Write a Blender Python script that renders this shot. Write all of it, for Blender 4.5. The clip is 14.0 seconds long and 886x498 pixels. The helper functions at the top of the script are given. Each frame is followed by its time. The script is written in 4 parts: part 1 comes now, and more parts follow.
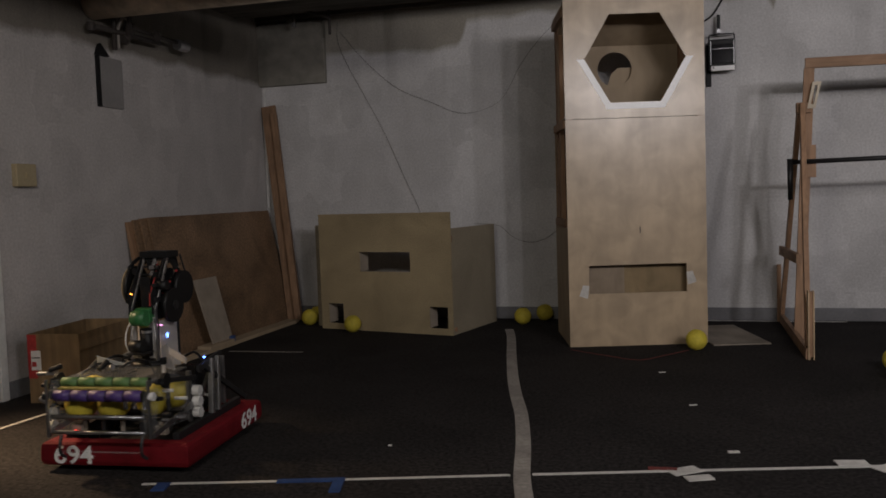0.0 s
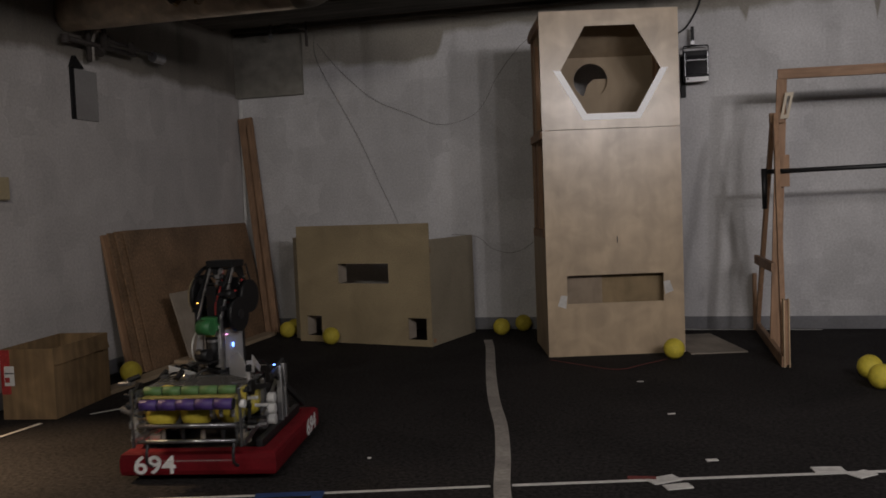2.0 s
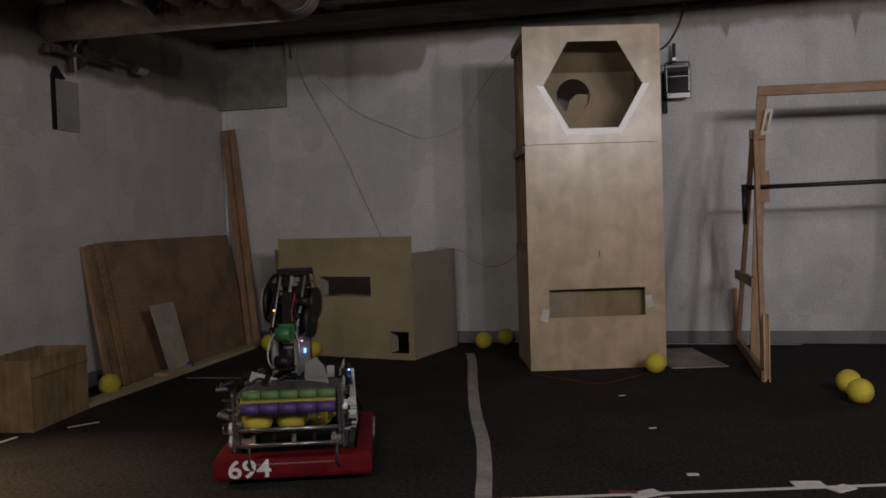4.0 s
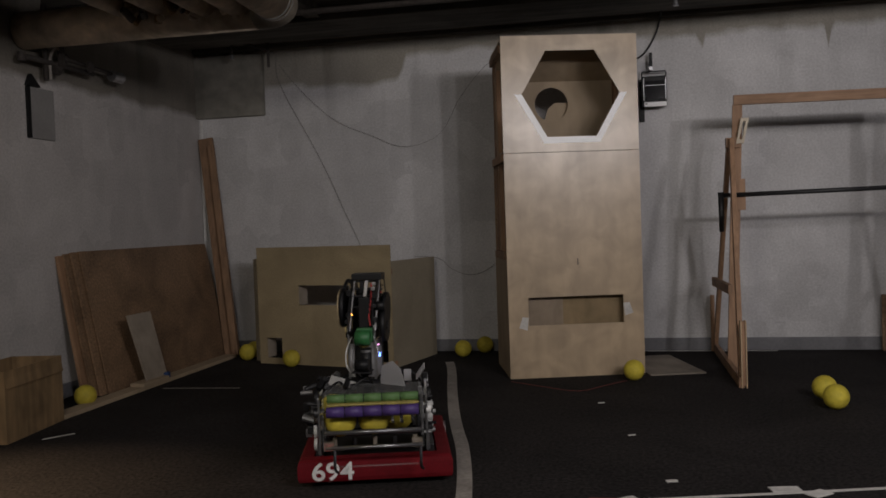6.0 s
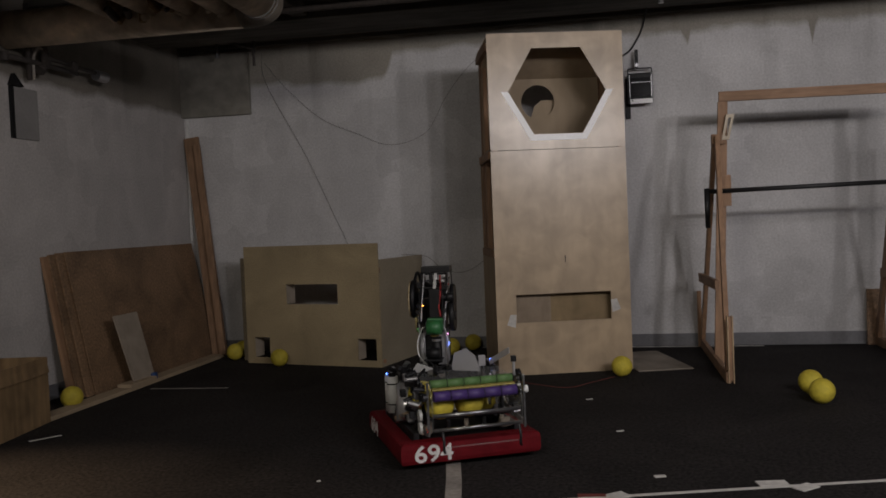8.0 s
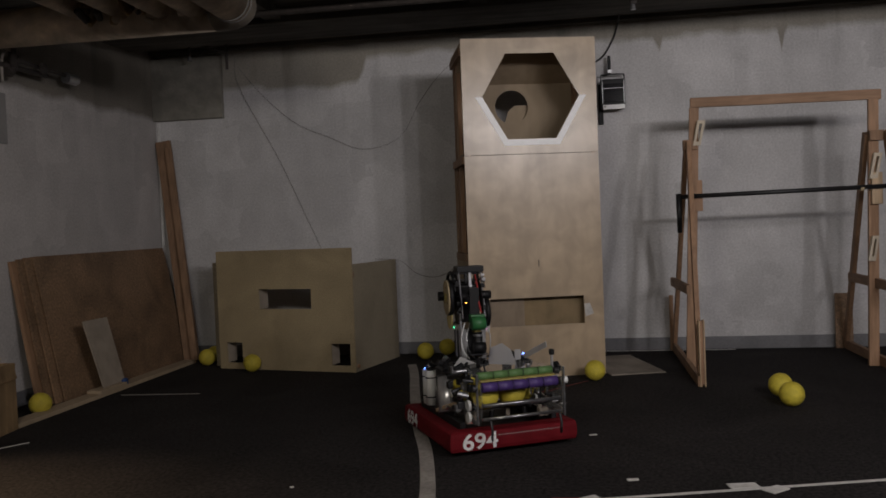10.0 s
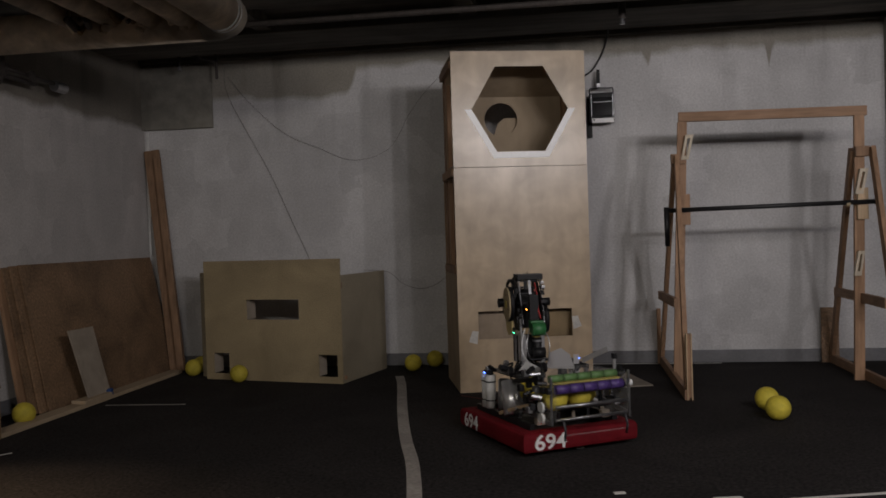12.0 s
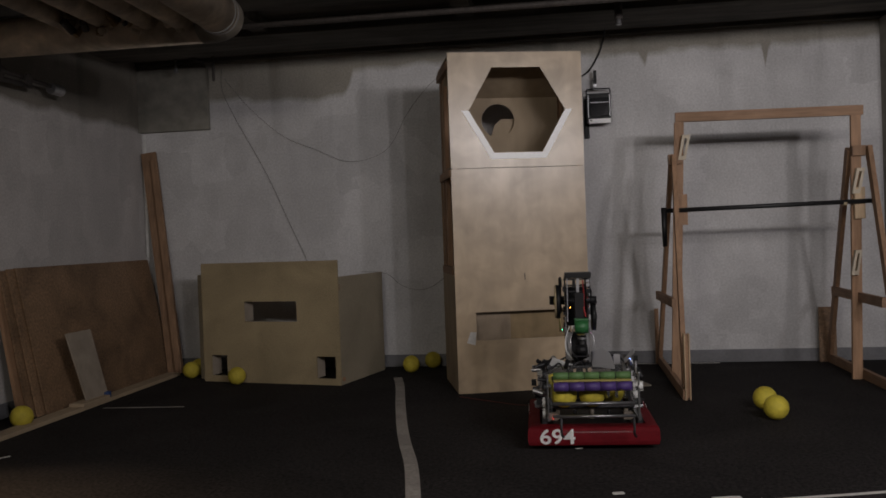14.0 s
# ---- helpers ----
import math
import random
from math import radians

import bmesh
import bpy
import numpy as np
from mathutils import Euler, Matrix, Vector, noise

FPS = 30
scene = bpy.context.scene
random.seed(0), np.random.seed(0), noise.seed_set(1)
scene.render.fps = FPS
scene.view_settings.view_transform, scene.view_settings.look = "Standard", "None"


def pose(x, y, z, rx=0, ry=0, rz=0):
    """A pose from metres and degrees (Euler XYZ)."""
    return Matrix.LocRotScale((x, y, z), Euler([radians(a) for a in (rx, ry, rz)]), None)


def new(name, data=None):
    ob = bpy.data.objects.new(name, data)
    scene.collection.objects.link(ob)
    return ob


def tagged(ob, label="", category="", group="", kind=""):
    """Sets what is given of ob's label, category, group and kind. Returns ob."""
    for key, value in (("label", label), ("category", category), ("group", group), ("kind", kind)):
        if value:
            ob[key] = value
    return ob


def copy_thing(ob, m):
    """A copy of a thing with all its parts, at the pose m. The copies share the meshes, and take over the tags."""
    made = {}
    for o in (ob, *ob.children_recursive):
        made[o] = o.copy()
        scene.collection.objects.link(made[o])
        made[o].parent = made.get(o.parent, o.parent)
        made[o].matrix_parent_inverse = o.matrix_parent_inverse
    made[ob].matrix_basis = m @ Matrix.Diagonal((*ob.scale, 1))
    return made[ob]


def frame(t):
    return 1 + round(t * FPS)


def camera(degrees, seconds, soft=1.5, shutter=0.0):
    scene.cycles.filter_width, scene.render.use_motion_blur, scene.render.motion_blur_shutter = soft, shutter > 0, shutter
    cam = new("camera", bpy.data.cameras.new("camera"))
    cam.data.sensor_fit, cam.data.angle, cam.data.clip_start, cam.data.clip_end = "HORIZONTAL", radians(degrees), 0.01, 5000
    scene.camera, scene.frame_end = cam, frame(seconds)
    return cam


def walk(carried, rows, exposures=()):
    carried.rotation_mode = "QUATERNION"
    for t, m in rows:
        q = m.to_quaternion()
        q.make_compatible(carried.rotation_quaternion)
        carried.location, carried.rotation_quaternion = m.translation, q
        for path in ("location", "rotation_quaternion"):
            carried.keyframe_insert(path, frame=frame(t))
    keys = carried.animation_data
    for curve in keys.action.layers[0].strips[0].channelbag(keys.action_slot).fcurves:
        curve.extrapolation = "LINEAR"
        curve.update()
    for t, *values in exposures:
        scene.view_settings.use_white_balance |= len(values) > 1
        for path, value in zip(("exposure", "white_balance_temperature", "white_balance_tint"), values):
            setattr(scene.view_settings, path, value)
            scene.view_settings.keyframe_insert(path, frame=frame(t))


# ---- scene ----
cam = camera(54.6, 14.0, soft=1.7, shutter=0.8)
EYE = (-1.58, -7.59, 1.407)
# seconds, yaw, pitch, roll of the hand-held camera, which only pans
PAN = [
    (0.0, 0.91, -3.72, 1.89),
    (0.5, 0.92, -3.31, 2.03),
    (1.0, 0.50, -3.07, 2.38),
    (1.5, -0.13, -3.07, 2.43),
    (2.0, -0.56, -3.03, 2.20),
    (2.5, -0.79, -2.91, 2.14),
    (3.0, -1.07, -2.76, 2.14),
    (5.5, -2.76, -1.51, 1.69),
    (6.0, -3.10, -1.67, 1.97),
    (6.5, -3.32, -1.69, 2.12),
    (7.0, -3.56, -1.70, 2.28),
    (7.5, -3.71, -1.74, 2.34),
    (8.0, -3.94, -1.84, 2.36),
    (10.5, -6.01, -1.51, 2.17),
    (11.0, -6.22, -1.35, 2.02),
    (11.5, -6.38, -0.97, 1.93),
    (12.0, -6.43, -0.85, 1.82),
    (12.5, -6.59, -0.91, 1.83),
    (13.0, -6.69, -0.89, 1.89),
    (13.5, -6.69, -0.79, 2.07),
    (14.0, -6.59, -0.78, 2.07),
]
walk(cam, [(t, pose(*EYE, 90 + p, r, y)) for t, y, p, r in PAN], exposures=[(0.0, 0.1), (14.0, 0.1)])

# ---- world and lights ----
ROOM = pose(-1.107, 1.893, 0, 0, 0, -14.8)      # u along the back wall, v into it
world = bpy.data.worlds.new("world")
scene.world = world
world.use_nodes = True
world.node_tree.nodes["Background"].inputs[0].default_value = (0.5, 0.55, 0.6, 1)
world.node_tree.nodes["Background"].inputs[1].default_value = 0.02


def area_lamp(name, m, sx, sy, watts, colour, spread=180):
    data = bpy.data.lights.new(name, "AREA")
    data.shape, data.size, data.size_y, data.energy, data.color = "RECTANGLE", sx, sy, watts, colour
    data.spread = radians(spread)
    ob = new(name, data)
    ob.matrix_basis = ROOM @ m
    return ob


for u, z, watts, size in ((4.85, 2.98, 25, 0.18), (6.30, 2.98, 27, 0.18), (4.10, 3.13, 14, 0.12)):
    area_lamp("work_lamp", pose(u, -9.0, z, 88, 0, 13), size, size, watts, (1.0, 0.94, 0.95), 130)
# broad unseen fill lamps, added to soften the shadows of the work lamps
area_lamp("tube_lamp", pose(4.4, -8.2, 3.30, 78, 0, 8), 3.0, 0.35, 64, (1.0, 0.94, 0.95))
area_lamp("tube_lamp", pose(0.6, -9.4, 3.15, 60, 0, 0), 1.3, 0.2, 52, (1.0, 0.92, 0.82))
area_lamp("doorway_lamp", pose(-3.15, -5.15, 2.0, 0, -36, -14), 0.25, 0.25, 15, (1.0, 0.68, 0.40), 64)

# ---- materials ----


def mat(name, colour, rough=0.6, metal=0.0, grain=None, grain_amount=0.25, stains=0.0, stain_scale=1.5, bump=0.0, bump_scale=60, coat=0.0, vary=0.0, spec=0.5):
    """Colour with fine grain and large stains, rough, with a fine bump. grain: (sx, sy, sz) of the noise's space."""
    m = bpy.data.materials.new(name)
    m.use_nodes = True
    nt = m.node_tree
    b = nt.nodes["Principled BSDF"]
    b.inputs["Roughness"].default_value = rough
    b.inputs["Metallic"].default_value = metal
    b.inputs["Coat Weight"].default_value = coat
    b.inputs["Coat Roughness"].default_value = 0.25
    b.inputs["Specular IOR Level"].default_value = spec
    link = nt.links.new
    tc = nt.nodes.new("ShaderNodeTexCoord")
    mp = nt.nodes.new("ShaderNodeMapping")
    mp.inputs["Scale"].default_value = grain or (40, 40, 40)
    link(tc.outputs["Object"], mp.inputs["Vector"])
    n1 = nt.nodes.new("ShaderNodeTexNoise")
    n1.inputs["Detail"].default_value = 6
    n1.inputs["Scale"].default_value = 1
    link(mp.outputs[0], n1.inputs["Vector"])
    n2 = nt.nodes.new("ShaderNodeTexNoise")
    n2.inputs["Scale"].default_value = stain_scale
    n2.inputs["Detail"].default_value = 5
    n2.inputs["Distortion"].default_value = 0.6
    link(tc.outputs["Object"], n2.inputs["Vector"])
    r1 = nt.nodes.new("ShaderNodeMapRange")
    r1.inputs[1].default_value, r1.inputs[2].default_value = 0.3, 0.7
    r1.inputs[3].default_value, r1.inputs[4].default_value = 1 - grain_amount, 1 + grain_amount
    link(n1.outputs["Fac"], r1.inputs[0])
    r2 = nt.nodes.new("ShaderNodeMapRange")
    r2.inputs[1].default_value, r2.inputs[2].default_value = 0.35, 0.7
    r2.inputs[3].default_value, r2.inputs[4].default_value = 1, 1 - stains
    link(n2.outputs["Fac"], r2.inputs[0])
    mul = nt.nodes.new("ShaderNodeMath")
    mul.operation = "MULTIPLY"
    link(r1.outputs[0], mul.inputs[0])
    link(r2.outputs[0], mul.inputs[1])
    last = mul.outputs[0]
    if vary:
        oi = nt.nodes.new("ShaderNodeObjectInfo")
        r3 = nt.nodes.new("ShaderNodeMapRange")
        r3.inputs[3].default_value, r3.inputs[4].default_value = 1 - vary, 1 + vary
        link(oi.outputs["Random"], r3.inputs[0])
        mu = nt.nodes.new("ShaderNodeMath")
        mu.operation = "MULTIPLY"
        link(last, mu.inputs[0])
        link(r3.outputs[0], mu.inputs[1])
        last = mu.outputs[0]
    vm = nt.nodes.new("ShaderNodeVectorMath")
    vm.operation = "SCALE"
    vm.inputs[0].default_value = colour
    link(last, vm.inputs["Scale"])
    link(vm.outputs[0], b.inputs["Base Color"])
    rr = nt.nodes.new("ShaderNodeMapRange")
    rr.inputs[3].default_value, rr.inputs[4].default_value = max(0.03, rough - 0.1), min(1, rough + 0.12)
    link(n2.outputs["Fac"], rr.inputs[0])
    link(rr.outputs[0], b.inputs["Roughness"])
    if bump:
        n3 = nt.nodes.new("ShaderNodeTexNoise")
        n3.inputs["Scale"].default_value = bump_scale
        n3.inputs["Detail"].default_value = 4
        link(tc.outputs["Object"], n3.inputs["Vector"])
        bp = nt.nodes.new("ShaderNodeBump")
        bp.inputs["Strength"].default_value = bump
        bp.inputs["Distance"].default_value = 0.01
        link(n3.outputs["Fac"], bp.inputs["Height"])
        link(bp.outputs[0], b.inputs["Normal"])
    return m


def wall_paint(name, edge_axis, edges, paint=(0.62, 0.612, 0.615), bare=(0.53, 0.50, 0.43)):
    """White paint on rough concrete, bare grey concrete above a ragged edge. edges: list of (place along edge_axis, height), linear between."""
    m = mat(name, paint, 0.75, grain=(3.5, 3.5, 2.2), grain_amount=0.07, stains=0.20, stain_scale=0.8, bump=0.35, bump_scale=26)
    nt = m.node_tree
    link = nt.links.new
    b = nt.nodes["Principled BSDF"]
    old = b.inputs["Base Color"].links[0].from_socket
    tc = nt.nodes.new("ShaderNodeTexCoord")
    sep = nt.nodes.new("ShaderNodeSeparateXYZ")
    link(tc.outputs["Object"], sep.inputs[0])
    lo, hi = edges[0][0], edges[-1][0]
    mr = nt.nodes.new("ShaderNodeMapRange")
    mr.inputs[1].default_value, mr.inputs[2].default_value = lo, hi
    link(sep.outputs[edge_axis], mr.inputs[0])
    fc = nt.nodes.new("ShaderNodeFloatCurve")
    c = fc.mapping.curves[0]
    pts = [((a - lo) / (hi - lo), h / 4) for a, h in edges]
    c.points[0].location, c.points[1].location = pts[0], pts[-1]
    for p in pts[1:-1]:
        c.points.new(*p)
    for p in c.points:
        p.handle_type = "VECTOR"
    fc.mapping.update()
    link(mr.outputs[0], fc.inputs["Value"])
    nz = nt.nodes.new("ShaderNodeTexNoise")
    nz.inputs["Scale"].default_value = 2.2
    nz.inputs["Detail"].default_value = 7
    link(tc.outputs["Object"], nz.inputs["Vector"])
    ma = nt.nodes.new("ShaderNodeMath")
    ma.operation = "MULTIPLY_ADD"
    link(fc.outputs[0], ma.inputs[0])
    ma.inputs[1].default_value = 4
    ma.inputs[2].default_value = -0.10
    ad = nt.nodes.new("ShaderNodeMath")
    ad.operation = "MULTIPLY_ADD"
    link(nz.outputs["Fac"], ad.inputs[0])
    ad.inputs[1].default_value = 0.2
    link(ma.outputs[0], ad.inputs[2])
    sub = nt.nodes.new("ShaderNodeMath")
    sub.operation = "SUBTRACT"
    link(sep.outputs[2], sub.inputs[0])
    link(ad.outputs[0], sub.inputs[1])
    st = nt.nodes.new("ShaderNodeMapRange")
    st.inputs[1].default_value, st.inputs[2].default_value = -0.03, 0.045
    link(sub.outputs[0], st.inputs[0])
    sc = nt.nodes.new("ShaderNodeVectorMath")
    sc.operation = "MULTIPLY"
    link(old, sc.inputs[0])
    sc.inputs[1].default_value = bare
    mx = nt.nodes.new("ShaderNodeMix")
    mx.data_type = "RGBA"
    link(st.outputs[0], mx.inputs["Factor"])
    link(old, mx.inputs["A"])
    link(sc.outputs[0], mx.inputs["B"])
    mp = nt.nodes.new("ShaderNodeMapping")
    mp.inputs["Scale"].default_value = (4.5, 4.5, 0.45)
    link(tc.outputs["Object"], mp.inputs["Vector"])
    dn = nt.nodes.new("ShaderNodeTexNoise")
    dn.inputs["Scale"].default_value = 1
    dn.inputs["Detail"].default_value = 4
    link(mp.outputs[0], dn.inputs["Vector"])
    dr = nt.nodes.new("ShaderNodeMapRange")
    dr.inputs[1].default_value, dr.inputs[2].default_value, dr.inputs[3].default_value, dr.inputs[4].default_value = 0.54, 0.74, 0.0, 0.34
    link(dn.outputs["Fac"], dr.inputs[0])
    hm = nt.nodes.new("ShaderNodeMapRange")
    hm.inputs[1].default_value, hm.inputs[2].default_value = 2.2, 3.4
    link(sep.outputs[2], hm.inputs[0])
    pr = nt.nodes.new("ShaderNodeMath")
    pr.operation = "MULTIPLY"
    link(dr.outputs[0], pr.inputs[0])
    link(hm.outputs[0], pr.inputs[1])
    inv = nt.nodes.new("ShaderNodeMath")
    inv.operation = "SUBTRACT"
    inv.inputs[0].default_value = 1
    link(pr.outputs[0], inv.inputs[1])
    fg = nt.nodes.new("ShaderNodeTexNoise")
    fg.inputs["Scale"].default_value = 48
    fg.inputs["Detail"].default_value = 2
    link(tc.outputs["Object"], fg.inputs["Vector"])
    fr = nt.nodes.new("ShaderNodeMapRange")
    fr.inputs[1].default_value, fr.inputs[2].default_value, fr.inputs[3].default_value, fr.inputs[4].default_value = 0.3, 0.7, 0.88, 1.10
    link(fg.outputs["Fac"], fr.inputs[0])
    m2 = nt.nodes.new("ShaderNodeMath")
    m2.operation = "MULTIPLY"
    link(inv.outputs[0], m2.inputs[0])
    link(fr.outputs[0], m2.inputs[1])
    # roller-wide patches of older and newer paint
    wob = nt.nodes.new("ShaderNodeTexNoise")
    wob.inputs["Scale"].default_value = 5
    wob.inputs["Detail"].default_value = 5
    link(tc.outputs["Object"], wob.inputs["Vector"])
    wa = nt.nodes.new("ShaderNodeVectorMath")
    wa.operation = "MULTIPLY_ADD"
    link(wob.outputs["Color"], wa.inputs[0])
    wa.inputs[1].default_value = (0.18, 0.18, 0.18)
    link(tc.outputs["Object"], wa.inputs[2])
    vo = nt.nodes.new("ShaderNodeTexVoronoi")
    vo.distance = "CHEBYCHEV"
    vo.inputs["Scale"].default_value = 2.1
    link(wa.outputs[0], vo.inputs["Vector"])
    vs = nt.nodes.new("ShaderNodeSeparateColor")
    link(vo.outputs["Color"], vs.inputs[0])
    vr = nt.nodes.new("ShaderNodeMapRange")
    vr.inputs[3].default_value, vr.inputs[4].default_value = 0.915, 1.055
    link(vs.outputs[0], vr.inputs[0])
    m3 = nt.nodes.new("ShaderNodeMath")
    m3.operation = "MULTIPLY"
    link(m2.outputs[0], m3.inputs[0])
    link(vr.outputs[0], m3.inputs[1])
    out = nt.nodes.new("ShaderNodeVectorMath")
    out.operation = "SCALE"
    link(mx.outputs["Result"], out.inputs[0])
    link(m3.outputs[0], out.inputs["Scale"])
    link(out.outputs[0], b.inputs["Base Color"])
    return m


M_BACK = wall_paint("painted concrete", 0, [(-3.0, 3.05), (-1.9, 3.05), (-1.1, 3.0), (-0.75, 2.96), (-0.42, 3.03), (-0.31, 3.26), (0.1, 3.31), (0.55, 3.32), (2.4, 3.28), (2.80, 3.27), (2.815, 3.13), (2.85, 3.13), (2.865, 3.27), (4.02, 3.27), (4.035, 3.05), (4.075, 3.04), (4.09, 3.26), (5.4, 3.27)])
# side walls toned darker than the back, with ceiling shade in the bare grey
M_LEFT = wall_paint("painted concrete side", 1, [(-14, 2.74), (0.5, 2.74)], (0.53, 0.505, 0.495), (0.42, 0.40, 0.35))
M_BARE = mat("bare concrete", (0.27, 0.255, 0.22), 0.85, grain=(9, 9, 9), grain_amount=0.18, stains=0.35, stain_scale=1.2, bump=0.5, bump_scale=30)
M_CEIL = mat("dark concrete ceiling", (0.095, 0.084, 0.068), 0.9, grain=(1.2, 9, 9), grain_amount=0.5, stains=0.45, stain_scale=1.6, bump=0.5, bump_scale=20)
M_FLOOR = mat("black carpet", (0.0260, 0.0228, 0.0225), 0.95, grain=(42, 42, 42), grain_amount=0.8, stains=0.35, stain_scale=1.3, bump=0.35, bump_scale=320, spec=0.15)
M_BASE = mat("grey rubber baseboard", (0.19, 0.19, 0.20), 0.6, grain_amount=0.1, stains=0.3)
M_TAPE = mat("white gaffer tape", (0.62, 0.60, 0.57), 0.7, grain_amount=0.12, stains=0.25, stain_scale=5)
M_TAPE_GREY = mat("scuffed grey tape", (0.34, 0.31, 0.28), 0.75, grain_amount=0.2, stains=0.3, stain_scale=4)
M_BLUE = mat("blue tape", (0.018, 0.05, 0.16), 0.6)
M_RETRO = mat("white reflective tape", (0.9, 0.9, 0.9), 0.35, grain_amount=0.04)
M_PLY = mat("birch plywood", (0.485, 0.366, 0.236), 0.42, grain=(9, 9, 2.2), grain_amount=0.09, stains=0.28, stain_scale=4.5, coat=0.6, bump=0.05, bump_scale=90)
M_PLY_RAW = mat("raw plywood", (0.40, 0.31, 0.21), 0.7, grain=(12, 12, 2.2), grain_amount=0.08, stains=0.2, stain_scale=2)
M_CHIP = mat("particle board", (0.385, 0.305, 0.18), 0.8, grain=(90, 90, 90), grain_amount=0.22, stains=0.28, stain_scale=2.2)
M_HARD = mat("brown hardboard", (0.26, 0.162, 0.094), 0.6, grain=(45, 45, 45), grain_amount=0.35, stains=0.45, stain_scale=2.4, vary=0.15)
M_PINE = mat("pine lumber", (0.33, 0.195, 0.112), 0.65, grain=(40, 40, 4), grain_amount=0.22, stains=0.2, stain_scale=4, vary=0.2)
M_PINE_H = mat("pine lumber lying", (0.34, 0.2, 0.115), 0.65, grain=(4, 40, 40), grain_amount=0.22, stains=0.25, stain_scale=4)
M_PINE_V = mat("pine lumber sill", (0.30, 0.18, 0.105), 0.65, grain=(40, 4, 40), grain_amount=0.22, stains=0.25, stain_scale=4)
M_PINE_L = mat("pale pine lumber", (0.55, 0.40, 0.25), 0.65, grain=(40, 40, 4), grain_amount=0.2, stains=0.15, stain_scale=4)
M_PINE_W = mat("whitish pine", (0.62, 0.54, 0.42), 0.7, grain=(40, 40, 4), grain_amount=0.12, stains=0.15, stain_scale=6)
M_PALE = mat("pale weathered board", (0.36, 0.305, 0.245), 0.75, grain=(10, 3, 10), grain_amount=0.1, stains=0.2, stain_scale=4)
M_CARD = mat("brown cardboard", (0.26, 0.17, 0.085), 0.8, grain=(16, 16, 1.6), grain_amount=0.28, stains=0.4, stain_scale=4)
M_YELLOW = mat("yellow foam ball", (0.60, 0.49, 0.05), 0.7, grain_amount=0.1, stains=0.25, stain_scale=9, bump=0.25, bump_scale=120, vary=0.12)
M_BLACK = mat("black plastic", (0.008, 0.008, 0.009), 0.5, grain_amount=0.15, spec=0.28)
M_DARK = mat("dark grey metal", (0.035, 0.035, 0.038), 0.45, 0.6, grain_amount=0.2)
M_PIPE = mat("black pipe", (0.012, 0.012, 0.013), 0.5, grain_amount=0.2, stains=0.3, stain_scale=8)
M_ALU = mat("aluminium", (0.44, 0.44, 0.455), 0.35, 0.9, grain_amount=0.1, stains=0.2, stain_scale=12)
M_CAN = mat("brushed steel", (0.72, 0.72, 0.73), 0.3, 0.75, grain=(60, 60, 4), grain_amount=0.1)
M_CHROME = mat("polished steel", (0.75, 0.75, 0.77), 0.12, 1.0, grain_amount=0.04)
M_RED = mat("red bumper cloth", (0.15, 0.004, 0.009), 0.75, spec=0.22, grain=(120, 120, 120), grain_amount=0.15, stains=0.3, stain_scale=6, bump=0.3, bump_scale=160)
M_WHITE = mat("white paint", (0.75, 0.75, 0.74), 0.5, grain_amount=0.06, stains=0.15, stain_scale=9)
M_PVC = mat("white tank plastic", (0.62, 0.62, 0.60), 0.4, grain_amount=0.05, stains=0.15, stain_scale=8)
M_GREEN = mat("green roller", (0.09, 0.18, 0.06), 0.6, grain_amount=0.12)
M_GREENP = mat("green painted plate", (0.025, 0.13, 0.04), 0.5, grain_amount=0.1)
M_PURPLE = mat("purple roller", (0.065, 0.035, 0.16), 0.5, grain_amount=0.12)
M_BELT = mat("yellow band", (0.32, 0.26, 0.07), 0.6)
M_RUST = mat("lagged pipe", (0.64, 0.535, 0.41), 0.8, grain=(9, 9, 9), grain_amount=0.25, stains=0.5, stain_scale=3, bump=0.5, bump_scale=18)
M_CABLE = mat("grey cable", (0.20, 0.19, 0.18), 0.6, grain_amount=0.1)
M_SATIN = mat("satin aluminium", (0.34, 0.34, 0.35), 0.32, 0.9, grain_amount=0.15, stains=0.3, stain_scale=9)
M_CHIPD = mat("darker plywood", (0.27, 0.195, 0.105), 0.8, grain=(12, 12, 3), grain_amount=0.12, stains=0.35, stain_scale=4)
M_MATPLY = mat("greyed plywood", (0.30, 0.235, 0.17), 0.8, grain=(12, 12, 3), grain_amount=0.12, stains=0.3, stain_scale=4)
M_JACKET = mat("old pipe jacket", (0.22, 0.19, 0.15), 0.6, grain=(9, 9, 9), grain_amount=0.25, stains=0.4, stain_scale=4)
M_OLDBRASS = mat("tarnished brass fitting", (0.2, 0.13, 0.06), 0.55, 0.5, grain_amount=0.3)
M_CHIP_B = mat("greyed particle board", (0.31, 0.265, 0.19), 0.8, grain=(90, 90, 90), grain_amount=0.2, stains=0.2, stain_scale=1.4)
M_CORD = mat("dull red cord", (0.14, 0.026, 0.022), 0.8, grain_amount=0.1)
M_IRON = mat("dark iron pipe", (0.06, 0.05, 0.045), 0.7, grain_amount=0.3, stains=0.3, stain_scale=10)
M_REDPRINT = mat("red print", (0.35, 0.03, 0.03), 0.7)
M_MATGREY = mat("grey plywood sheet", (0.29, 0.25, 0.205), 0.75, grain=(10, 3, 10), grain_amount=0.15, stains=0.25, stain_scale=3)
M_TAN = mat("tan disc", (0.38, 0.30, 0.18), 0.6, grain_amount=0.1, stains=0.2, stain_scale=14)
M_CREAM = mat("cream pulley plastic", (0.55, 0.44, 0.20), 0.55, grain_amount=0.08, stains=0.2, stain_scale=14)
